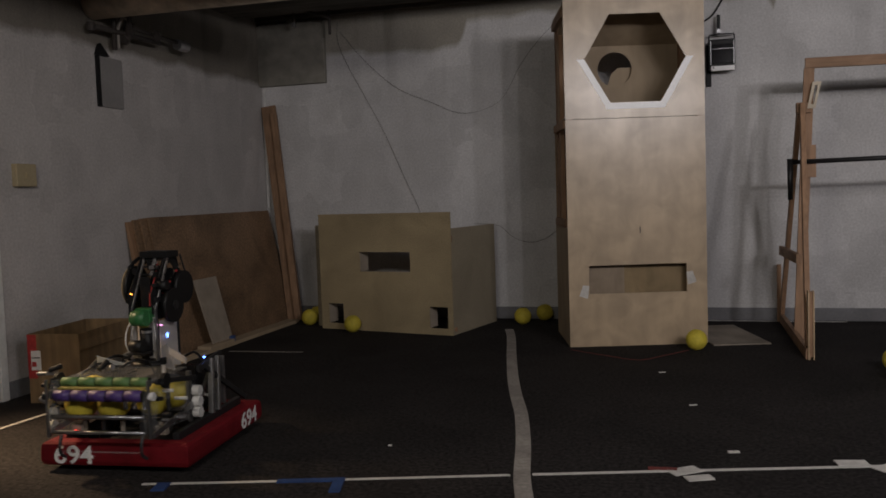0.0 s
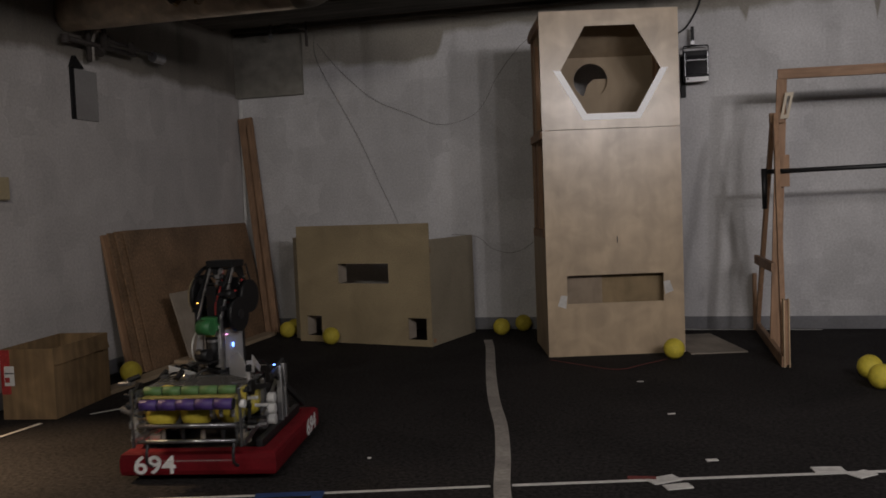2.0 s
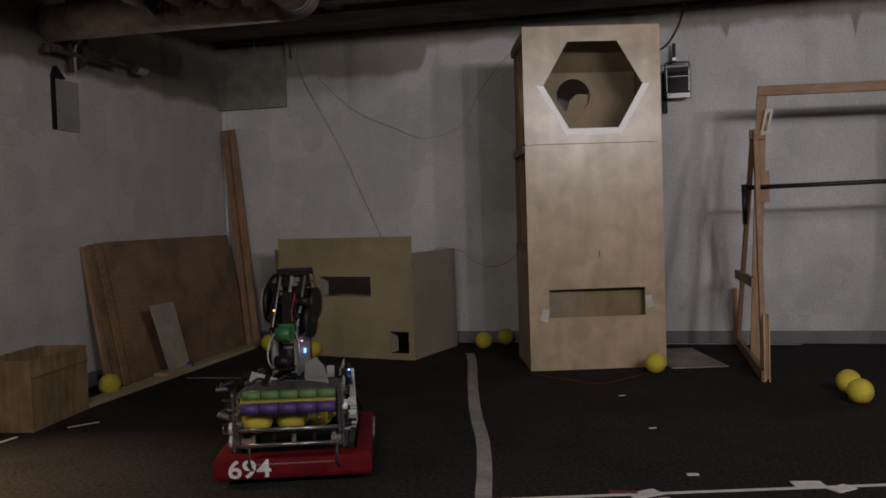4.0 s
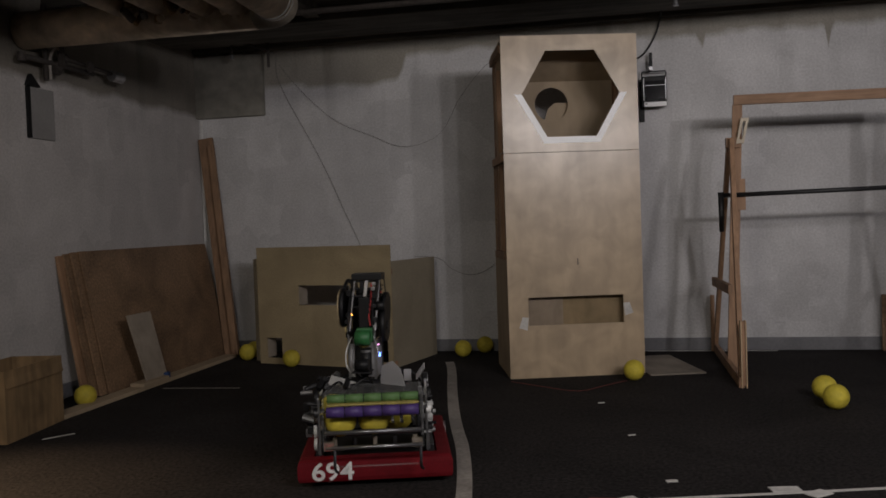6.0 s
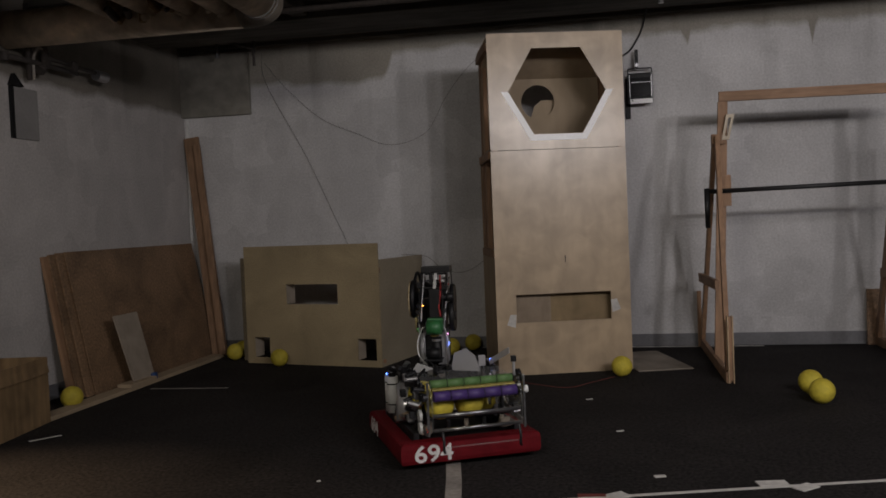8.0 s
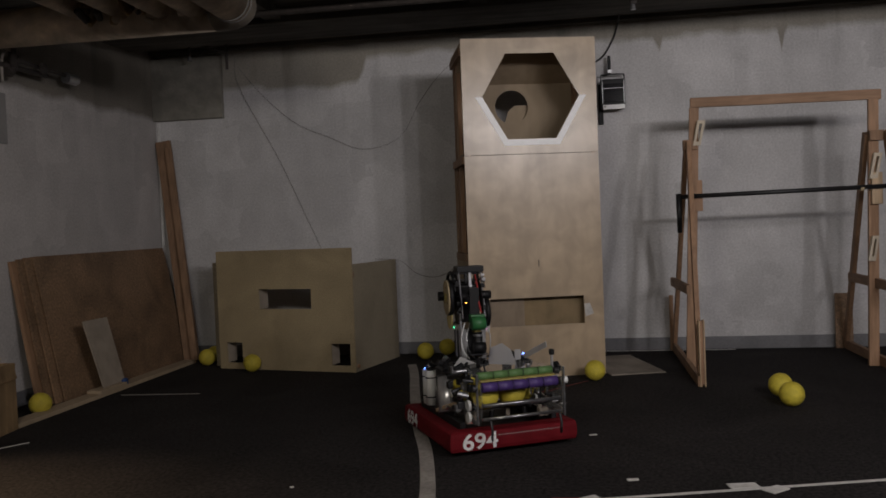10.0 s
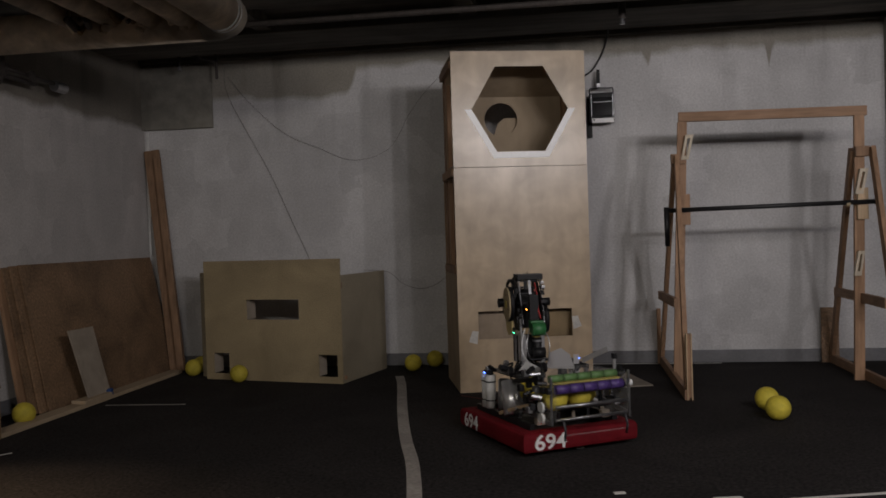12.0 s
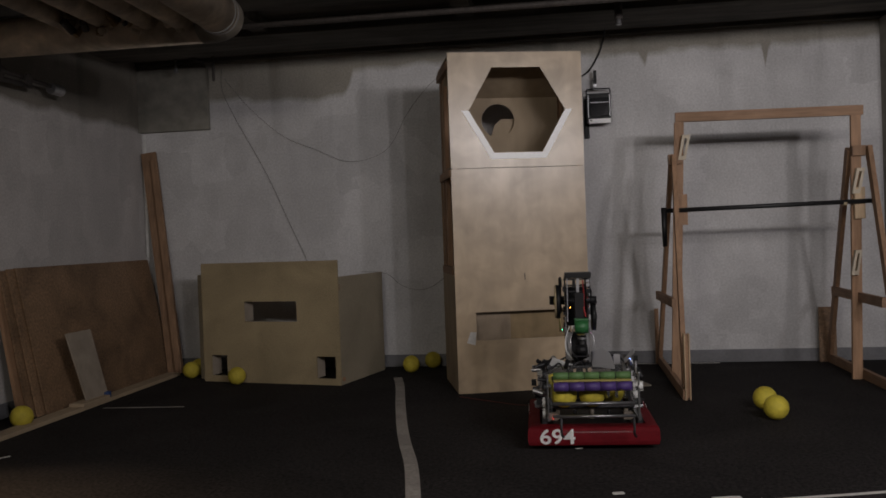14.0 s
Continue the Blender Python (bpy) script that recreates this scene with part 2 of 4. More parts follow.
M_BEIGE = mat("beige switch box", (0.42, 0.35, 0.22), 0.6, grain_amount=0.06)


def clear_plastic(name, colour, alpha):
    m = bpy.data.materials.new(name)
    m.use_nodes = True
    b = m.node_tree.nodes["Principled BSDF"]
    b.inputs["Base Color"].default_value = colour
    b.inputs["Roughness"].default_value = 0.12
    b.inputs["Alpha"].default_value = alpha
    return m


def milky(name):
    m = bpy.data.materials.new(name)
    m.use_nodes = True
    nt = m.node_tree
    b = nt.nodes["Principled BSDF"]
    b.inputs["Base Color"].default_value = (0.6, 0.6, 0.61, 1)
    b.inputs["Roughness"].default_value = 0.5
    tr = nt.nodes.new("ShaderNodeBsdfTranslucent")
    tr.inputs[0].default_value = (0.85, 0.85, 0.86, 1)
    mx = nt.nodes.new("ShaderNodeMixShader")
    mx.inputs[0].default_value = 0.55
    nt.links.new(b.outputs[0], mx.inputs[1])
    nt.links.new(tr.outputs[0], mx.inputs[2])
    clear = nt.nodes.new("ShaderNodeBsdfTransparent")
    mx2 = nt.nodes.new("ShaderNodeMixShader")
    mx2.inputs[0].default_value = 0.3
    nt.links.new(mx.outputs[0], mx2.inputs[1])
    nt.links.new(clear.outputs[0], mx2.inputs[2])
    nt.links.new(mx2.outputs[0], nt.nodes["Material Output"].inputs[0])
    return m


def glow(name, colour, strength):
    m = bpy.data.materials.new(name)
    m.use_nodes = True
    b = m.node_tree.nodes["Principled BSDF"]
    b.inputs["Base Color"].default_value = (*colour, 1)
    b.inputs["Emission Color"].default_value = (*colour, 1)
    b.inputs["Emission Strength"].default_value = strength
    return m


M_CLEAR = clear_plastic("clear polycarbonate", (0.7, 0.72, 0.72, 1), 0.07)
M_GLASS = clear_plastic("dark lamp glass", (0.01, 0.01, 0.012, 1), 1.0)
M_MILK = milky("milky polycarbonate")
M_LED = glow("red light strip", (1.0, 0.035, 0.02), 250)
M_BLUE_LED = glow("blue indicator", (0.12, 0.25, 1.0), 6)
M_ORANGE_LED = glow("orange indicator", (1.0, 0.35, 0.05), 6)
M_RED_LED = glow("red indicator", (1.0, 0.05, 0.03), 4)
M_GREEN_LED = glow("green indicator", (0.1, 1.0, 0.5), 3)
M_PINK_LED = glow("pink indicator", (1.0, 0.35, 0.8), 3)

# ---- mesh helpers ----


def box(bm, x0, x1, y0, y1, z0, z1, bevel=0.0, m=None):
    vs = [bm.verts.new((x, y, z)) for x in (x0, x1) for y in (y0, y1) for z in (z0, z1)]
    fs = [bm.faces.new([vs[i] for i in f]) for f in ((0, 1, 3, 2), (4, 6, 7, 5), (0, 4, 5, 1), (2, 3, 7, 6), (0, 2, 6, 4), (1, 5, 7, 3))]
    if bevel:
        es = list({e for f in fs for e in f.edges})
        r = bmesh.ops.bevel(bm, geom=es, offset=bevel, segments=2, affect="EDGES", profile=0.6)
        vs = list({v for f in r["faces"] for v in f.verts} | {v for v in vs if v.is_valid})
    if m is not None:
        bmesh.ops.transform(bm, matrix=m, verts=[v for v in vs if v.is_valid])
    return bm


def tube(bm, a, b, r, r2=None, n=16, caps=True):
    a, b = Vector(a), Vector(b)
    m = Matrix.Translation((a + b) / 2) @ (b - a).to_track_quat("Z", "Y").to_matrix().to_4x4()
    bmesh.ops.create_cone(bm, cap_ends=caps, segments=n, radius1=r, radius2=r if r2 is None else r2, depth=(b - a).length, matrix=m)
    return bm


def beam(bm, a, b, w, d, bevel=0.003, side=(1, 0, 0)):
    """A squared timber from a to b, w wide along side, d deep across it."""
    a, b = Vector(a), Vector(b)
    z = (b - a).normalized()
    x = Vector(side)
    x = (x - z * x.dot(z)).normalized()
    y = z.cross(x)
    m = Matrix((x, y, z)).transposed().to_4x4()
    m.translation = a
    return box(bm, -w / 2, w / 2, -d / 2, d / 2, 0, (b - a).length, bevel, m)


def plate(bm, outer, holes, y0, y1):
    """A sheet in the xz plane from depth y0 to y1, with holes."""
    edges = []
    for loop in (outer, *holes):
        vs = [bm.verts.new((x, y0, z)) for x, z in loop]
        edges += [bm.edges.new((vs[i], vs[(i + 1) % len(vs)])) for i in range(len(vs))]
    r = bmesh.ops.triangle_fill(bm, use_beauty=True, use_dissolve=False, edges=edges, normal=(0, -1, 0))
    faces = [g for g in r["geom"] if isinstance(g, bmesh.types.BMFace)]
    e = bmesh.ops.extrude_face_region(bm, geom=faces)
    bmesh.ops.translate(bm, vec=(0, y1 - y0, 0), verts=[g for g in e["geom"] if isinstance(g, bmesh.types.BMVert)])
    bmesh.ops.recalc_face_normals(bm, faces=bm.faces[:])
    return bm


def wire(bm, pts, r, n=8):
    """A round cable along a smooth line through pts."""
    P = [Vector(p) for p in pts]
    line = []
    for i in range(len(P) - 1):
        p0, p1, p2, p3 = P[max(i - 1, 0)], P[i], P[i + 1], P[min(i + 2, len(P) - 1)]
        for k in range(8):
            t = k / 8
            line.append(0.5 * (2 * p1 + (p2 - p0) * t + (2 * p0 - 5 * p1 + 4 * p2 - p3) * t * t + (3 * p1 - p0 - 3 * p2 + p3) * t ** 3))
    line.append(P[-1])
    rings = []
    for i, p in enumerate(line):
        d = (line[min(i + 1, len(line) - 1)] - line[max(i - 1, 0)]).normalized()
        q = d.to_track_quat("Z", "Y")
        rings.append([bm.verts.new(p + q @ Vector((r * math.cos(a), r * math.sin(a), 0))) for a in [2 * math.pi * j / n for j in range(n)]])
    for a, b in zip(rings, rings[1:]):
        for j in range(n):
            bm.faces.new((a[j], a[(j + 1) % n], b[(j + 1) % n], b[j]))
    bm.faces.new(rings[0][::-1])
    bm.faces.new(rings[-1])
    return bm


def rect(x0, x1, z0, z1):
    return [(x0, z0), (x1, z0), (x1, z1), (x0, z1)]


def mesh_of(name, bm, material, smooth=False):
    bmesh.ops.recalc_face_normals(bm, faces=bm.faces[:])
    me = bpy.data.meshes.new(name)
    bm.to_mesh(me)
    bm.free()
    me.materials.append(material)
    if smooth:
        me.polygons.foreach_set("use_smooth", [len(p.vertices) == 4 and smooth for p in me.polygons])
    return me


def part(name, bm, material, parent, label="", smooth=False, m=None):
    ob = new(name, mesh_of(name, bm, material, smooth))
    ob.parent = parent
    if m is not None:
        ob.matrix_basis = m
    return tagged(ob, label)


def thing(name, label, category, m, group="", kind=""):
    ob = new(name)
    ob.matrix_basis = m
    ob.empty_display_size = 0.1
    return tagged(ob, label, category, group, kind)


def solid(name, bm, material, label, category, m, group="", kind="", smooth=False):
    ob = new(name, mesh_of(name, bm, material, smooth))
    ob.matrix_basis = m
    return tagged(ob, label, category, group, kind)


def B():
    return bmesh.new()


I4 = Matrix.Identity(4)

# ---- the room: floor, walls, ceiling ----
UL, UR, VB, ZC = -2.83, 7.2, -12.0, 3.42

M_BASE_L = mat("pale grey enamel", (0.30, 0.29, 0.285), 0.6, grain_amount=0.06, stains=0.2)
solid("floor", box(B(), UL - 0.2, UR + 0.2, VB - 0.2, 0.2, -0.1, 0.0), M_FLOOR, "black low-pile carpet floor, worn and dusty", "floor", ROOM, kind="structure")
solid("wall_back", box(B(), UL - 0.2, UR + 0.2, 0.0, 0.2, 0.0, ZC + 0.3), M_BACK, "white-painted rough concrete wall with bare grey upper edge", "wall", ROOM, kind="structure")
solid("wall_left", plate(B(), rect(VB, 0.0, 0.0, ZC + 0.3), [rect(-5.3, -4.26, 0.004, 2.05)], 0.0, 0.2), M_LEFT, "white-painted concrete wall, unpainted near the ceiling with shade in its grey", "wall",
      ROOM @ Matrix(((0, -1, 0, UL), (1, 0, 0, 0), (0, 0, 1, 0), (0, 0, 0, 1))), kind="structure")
solid("wall_right", box(B(), UR, UR + 0.2, VB, 0.0, 0.0, ZC + 0.3), M_LEFT, "white-painted concrete wall", "wall", ROOM, kind="structure")
solid("wall_front", box(B(), UL - 0.2, UR + 0.2, VB - 0.2, VB, 0.0, ZC + 0.3), M_LEFT, "plain painted concrete wall", "wall", ROOM, kind="structure")
solid("corridor_wall", box(B(), UL - 1.6, UL - 1.4, -6.0, -3.6, 0.0, ZC), M_LEFT, "plain painted corridor wall beyond the doorway", "wall", ROOM, kind="structure")
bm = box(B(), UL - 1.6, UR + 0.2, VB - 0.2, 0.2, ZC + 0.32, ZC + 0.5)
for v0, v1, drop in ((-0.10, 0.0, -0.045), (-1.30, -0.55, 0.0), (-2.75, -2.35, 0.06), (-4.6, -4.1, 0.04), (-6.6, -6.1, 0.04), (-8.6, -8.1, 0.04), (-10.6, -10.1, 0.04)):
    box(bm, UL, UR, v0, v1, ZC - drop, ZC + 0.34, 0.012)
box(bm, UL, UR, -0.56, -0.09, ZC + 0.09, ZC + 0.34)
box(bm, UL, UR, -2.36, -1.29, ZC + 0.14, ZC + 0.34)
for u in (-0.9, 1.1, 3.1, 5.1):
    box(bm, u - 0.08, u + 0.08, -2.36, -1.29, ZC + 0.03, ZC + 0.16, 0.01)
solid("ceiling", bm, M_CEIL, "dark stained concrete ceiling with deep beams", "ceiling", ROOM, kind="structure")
# grey concrete haunch in the corner and faint pilaster
solid("trim", box(B(), UL, -1.99, -0.07, 0.0, 2.72, ZC, 0.008), M_BARE, "bare grey concrete block high in the corner", "trim", ROOM, kind="structure")
solid("trim", box(B(), 5.17, 5.50, -0.22, 0.0, 0.0, ZC + 0.045, 0.006), M_BARE, "bare concrete pilaster on the back wall", "trim", ROOM, kind="structure")
bm = box(B(), UL + 0.012, UR, -0.012, 0.0, 0.0, 0.13, 0.003)
box(bm, UL + 0.012, UR, -0.024, -0.012, 0.0, 0.018, 0.003)
solid("baseboard", bm, M_BASE, "grey rubber baseboard along the wall", "baseboard", ROOM, kind="structure")
solid("baseboard", box(B(), UL, UL + 0.012, -4.19, -0.06, 0.0, 0.13, 0.003), M_BASE, "grey rubber baseboard along the wall", "baseboard", ROOM, kind="structure")
bm = box(B(), UL - 0.2, UL + 0.02, -4.26, -4.19, 0.0, 2.1, 0.004)
box(bm, UL - 0.2, UL + 0.02, -5.37, -5.3, 0.0, 2.1, 0.004)
box(bm, UL - 0.2, UL + 0.02, -5.37, -4.19, 2.05, 2.12, 0.004)
solid("door_frame", bm, M_WHITE, "white-painted steel door frame of an open doorway", "door frame", ROOM, kind="structure")


def strip(name, pts, width, material, label, z=0.003):
    """A tape on the floor along pts in the tower's square, with slightly uneven edges."""
    bm = B()
    P = [Vector((x, y, 0)) for x, y in pts]
    fine = []
    for i in range(len(P) - 1):
        p0, p1, p2, p3 = P[max(i - 1, 0)], P[i], P[i + 1], P[min(i + 2, len(P) - 1)]
        n = max(2, int((p2 - p1).length / 0.08))
        for k in range(n):
            t = k / n
            fine.append(0.5 * (2 * p1 + (p2 - p0) * t + (2 * p0 - 5 * p1 + 4 * p2 - p3) * t * t + (3 * p1 - p0 - 3 * p2 + p3) * t ** 3))
    fine.append(P[-1])
    rows = []
    for i, p in enumerate(fine):
        d = (fine[min(i + 1, len(fine) - 1)] - fine[max(i - 1, 0)]).normalized()
        s = Vector((-d.y, d.x, 0)) * width / 2
        j = random.uniform(-0.03, 0.03) * width
        rows.append([bm.verts.new((*(p + s * (1 + j)).xy, zz)) for zz in (z, z - 0.0025)] + [bm.verts.new((*(p - s * (1 - j)).xy, zz)) for zz in (z, z - 0.0025)])
    for a, b in zip(rows, rows[1:]):
        bm.faces.new((a[0], b[0], b[2], a[2]))
        bm.faces.new((a[0], a[1], b[1], b[0]))
        bm.faces.new((a[2], b[2], b[3], a[3]))
    return solid(name, bm, material, label, "floor tape", I4)


strip("floor_tape", [(-1.09, 1.10), (-1.10, 0.6), (-1.16, -0.4), (-1.20, -1.2), (-1.215, -1.75), (-1.218, -2.27), (-1.255, -2.9), (-1.30, -3.4), (-1.315, -3.75), (-1.33, -4.6), (-1.33, -5.6)], 0.085, M_TAPE_GREY, "wide scuffed grey tape line wandering across the carpet")
strip("floor_tape", [(-3.20, -3.40), (-2.52, -3.41), (-1.36, -3.413)], 0.026, M_TAPE, "thin white tape line on the carpet", 0.004)
strip("floor_tape", [(-1.25, -3.413), (-0.4, -3.42), (0.48, -3.43), (1.6, -3.44), (3.2, -3.45)], 0.030, M_TAPE, "thin white tape line on the carpet", 0.004)
strip("floor_tape", [(-3.75, 0.31), (-3.03, 0.15)], 0.022, M_TAPE_GREY, "short white tape strip by the leaning boards")
strip("floor_tape", [(-4.75, -2.9), (-4.55, -2.28), (-4.35, -1.72)], 0.03, M_TAPE, "thin white tape line beside the cardboard box")
strip("floor_tape", [(-4.10, -1.50), (-3.93, -1.36)], 0.022, M_TAPE, "short white tape strip on the carpet")
for x, y, w, l, a in ((-0.50, -3.42, 0.09, 0.16, 20), (-0.46, -3.53, 0.07, 0.13, 8), (0.34, -3.37, 0.08, 0.15, -5), (0.47, -3.46, 0.08, 0.12, 25), (-0.07, -1.15, 0.015, 0.05, 5), (-0.17, -3.14, 0.03, 0.06, 0), (-0.11, -2.15, 0.016, 0.05, 8), (-2.0, -2.85, 0.014, 0.02, 0)):
    m = pose(x, y, 0, 0, 0, a)
    solid("tape_scrap", box(B(), -l / 2, l / 2, -w / 2, w / 2, 0.0, 0.0055, m=m), M_TAPE, "torn scrap of white tape on the carpet", "tape scrap", I4, "tape scraps")
for x, y, w, l, a in ((-2.35, -3.412, 0.045, 0.34, 0), (-2.21, -3.51, 0.16, 0.055, 0), (-3.09, -3.45, 0.11, 0.07, 0)):
    solid("blue_tape_scrap", box(B(), -l / 2, l / 2, -w / 2, w / 2, 0.0, 0.0065, m=pose(x, y, 0, 0, 0, a)), M_BLUE, "strip of blue masking tape on the carpet", "tape scrap", I4, "blue tape scraps")
solid("red_tape_scrap", box(B(), -0.07, 0.07, -0.022, 0.022, 0.0, 0.0065, m=pose(-0.60, -3.385, 0, 0, 0, -12)), M_CORD, "torn scrap of dull red tape on the carpet", "tape scrap", I4)
strip("floor_tape", [(0.95, 1.28), (1.6, 1.10), (2.25, 0.92)], 0.03, M_TAPE, "thin pale tape strip along the baseboard")
strip("red_string", [(-0.62, -0.12), (-0.38, -0.42), (-0.14, -0.66), (0.1, -0.5), (0.36, -0.3)], 0.011, M_CORD, "thin red string on the carpet in front of the tower")
solid("plywood_sheet", box(B(), 0.62, 1.12, -0.14, 0.9, 0.0, 0.012, 0.003, pose(0, 0, 0)), M_MATGREY, "flat grey plywood sheet lying on the carpet", "plywood sheet", I4)

# ---- the plywood goal tower ----
tower = thing("goal_tower", "tall birch plywood goal tower with a hexagonal opening", "goal tower", I4)
HX, HZ = 0.008, 2.529


def hexagon(r):
    return [(HX + r * math.cos(radians(60 * k)), HZ + r * math.sin(radians(60 * k))) for k in range(6)]


part("upper_panel", plate(B(), rect(-0.61, 0.61, 2.014, 3.047), [hexagon(0.440)], 0.0, 0.018), M_PLY, tower, "varnished plywood panel with hexagonal hole")
part("lower_panel", plate(B(), rect(-0.61, 0.61, 0.0, 2.009), [rect(-0.43, 0.43, 0.470, 0.722)], 0.0, 0.018), M_PLY, tower, "varnished plywood panel with a wide slot")
bm = B()
hx_o, hx_i = hexagon(0.505), hexagon(0.442)
for a, b in ((3, 4), (4, 5), (5, 0)):
    plate(bm, [hx_o[a], hx_o[b], hx_i[b], hx_i[a]], [], -0.003, -0.0005)
part("reflective_tape", bm, M_RETRO, tower, "bright white reflective tape round the lower edge of the hexagon")
circle = [(-0.033 + 0.163 * math.cos(a), 2.533 + 0.163 * math.sin(a)) for a in [2 * math.pi * k / 40 for k in range(40)]]
part("inner_panel", plate(B(), rect(-0.58, 0.58, 2.06, 2.76), [circle], 0.74, 0.755), M_PLY_RAW, tower, "plywood inner panel with a round hole")
# added plate, its outline follows the bright patch inside the round hole
part("catch_panel", plate(B(), [(-0.11, 2.34), (0.22, 2.34), (0.22, 2.555), (0.01, 2.555), (-0.055, 2.50)], [], 0.80, 0.812), M_PLY_RAW, tower, "plywood plate cut to the bright patch in the round hole")
part("top_panel", box(B(), -0.60, 0.60, 0.02, 0.87, 3.02, 3.038), M_PLY_RAW, tower)
part("sloped_panel", box(B(), -0.585, 0.585, 0.0, 0.50, 0.0, 0.012, m=pose(0, 0.745, 2.765, 150, 0, 0)), M_PLY_RAW, tower)
part("inner_floor", box(B(), -0.58, 0.58, 0.03, 0.74, 2.04, 2.055), M_PLY_RAW, tower)
# slot backing in browns darker than the tower front
part("slot_panel", box(B(), -0.60, -0.10, 0.106, 0.118, 0.02, 0.95), M_MATPLY, tower)
part("slot_panel", box(B(), -0.13, 0.60, 0.120, 0.132, 0.02, 0.95), M_CHIPD, tower)
part("slot_floor", box(B(), -0.60, 0.60, 0.02, 0.10, 0.44, 0.455), M_PLY_RAW, tower)
for x in (-0.61, 0.592):
    part("side_panel", box(B(), x, x + 0.018, 0.02, 0.888, 0.0, 1.06 if x < 0 else 3.03), M_PLY_RAW, tower)
part("back_panel", box(B(), -0.60, 0.60, 0.89, 0.902, 0.0, 2.0), M_HARD, tower)
for y, z0 in ((0.045, 0.0), (0.62, 1.07), (0.84, 0.0)):
    for x in (-0.565, 0.565):
        part("post", beam(B(), (x, y, z0), (x, y, 3.015), 0.04, 0.085), M_PINE, tower)
for z in (1.10, 1.98, 2.95):
    part("rail", box(B(), -0.622, -0.585, 0.09, 0.80, z - 0.035, z + 0.035, 0.003), M_PINE, tower)
for x, z, s in ((-0.475, 0.485, 1), (0.47, 0.585, -1)):
    bm = plate(B(), [(x - 0.045 * s, z - 0.03), (x + 0.03 * s, z - 0.055), (x + 0.043 * s, z + 0.06), (x - 0.012 * s, z + 0.065)], [], -0.002, -0.0005)
    part("tape_patch", bm, M_TAPE, tower, "white tape patch beside the slot")
part("pull_slot", box(B(), 0.022, 0.030, -0.0015, 0.0, 1.00, 1.06), M_BLACK, tower)

# ---- the low particle-board box ----
LOW = pose(-3.068, 1.558, 0, 0, 0, -28.0)
low = thing("goal_box", "low particle-board box with cut-out slots by the wall", "goal box", LOW)
part("front_panel", plate(B(), rect(0.0, 1.598, 0.0, 1.222), [rect(0.509, 1.126, 0.622, 0.825), rect(0.091, 0.285, 0.063, 0.275), rect(1.333, 1.545, 0.064, 0.280)], 0.0, 0.018), M_CHIP, low, "particle-board front panel with three cut-outs")
part("side_panel", box(B(), 1.580, 1.598, 0.02, 1.00, 0.0, 1.06, 0.002), M_CHIP_B, low)
part("side_panel", box(B(), -0.155, -0.02, 0.14, 0.158, 0.0, 1.10, 0.002), M_CHIP_B, low)
for x0, x1, z0, z1 in ((0.509, 1.126, 0.622, 0.825), (0.091, 0.285, 0.063, 0.275), (1.333, 1.545, 0.064, 0.280)):
    bm = box(B(), x0 - 0.016, x0 - 0.002, 0.02, 0.17, z0, z1)
    # pale colour stands in for light falling on the lining
    part("cutout_lining", bm, M_PALE, low)
part("corner_knob", tube(B(), (1.60, 0.05, 0.055), (1.615, 0.05, 0.055), 0.022), M_PINE, low)
part("screw_patch", box(B(), 1.5985, 1.600, 0.02, 0.035, 0.93, 0.99), M_PINE, low)

# ---- boards leaning on the left wall ----


def leaning(name, u0, u1, v0, v1, h, thick, material, label, category):
    tilt = math.degrees(math.atan2(u0 - u1, h))
    length = math.hypot(h, u0 - u1)
    return solid(name, box(B(), -thick, 0.0, v0, v1, 0.0, length, 0.002), material, label, category, ROOM @ pose(u0, 0, 0.004, 0, -tilt, 0))


leaning("leaning_board", -2.50, -2.745, -2.50, -0.14, 1.27, 0.012, M_HARD, "large brown hardboard sheet leaning on the wall", "board")
leaning("leaning_board", -2.53, -2.765, -2.585, -0.2, 1.265, 0.018, M_HARD, "brown hardboard sheet behind the others on the wall", "board")
leaning("leaning_board", -2.565, -2.785, -2.66, -0.3, 1.255, 0.018, M_HARD, "hardboard sheet at the back of the leaning stack", "board")
leaning("leaning_stud", -2.60, -2.80, -2.72, -2.635, 1.24, 0.03, M_PINE, "pine stud leaning beside the boards", "timber")
m = ROOM @ pose(-2.315, 0, 0.067, 0, -7, 0) @ Matrix(((0, -1, 0, 0), (1, 0, 0, 0), (0, 0, 1, 0), (0, 0, 0, 1)))
solid("small_board", plate(B(), [(-2.20, 0.0), (-1.84, 0.0), (-1.97, 0.62), (-2.36, 0.62)], [], 0.0, 0.012), M_PALE, "small pale board leaning against the big sheet", "board", m)
solid("floor_timber", box(B(), -2.42, -2.27, -3.45, -0.43, 0.0, 0.035, 0.004), M_PLY_RAW, "long flat timber on the floor before the boards", "timber", ROOM)
solid("timber_offcut", box(B(), -2.40, -2.26, -2.34, -1.90, 0.036, 0.066, 0.004), M_PLY_RAW, "short timber offcut lying on the long timber", "timber", ROOM)
solid("tape_roll", tube(tube(B(), (-2.33, -1.86, 0.036), (-2.33, -1.86, 0.086), 0.05, n=24), (-2.33, -1.86, 0.086), (-2.33, -1.86, 0.090), 0.03, n=20), M_BLUE, "roll of blue tape on the timber", "tape roll", ROOM)
solid("tall_plank", beam(B(), (-2.40, -0.26, 0.006), (-2.735, -0.035, 2.49), 0.17, 0.04, 0.004, (1, 0.1, 0)), M_PINE, "tall pine plank leaning in the corner", "plank", ROOM)
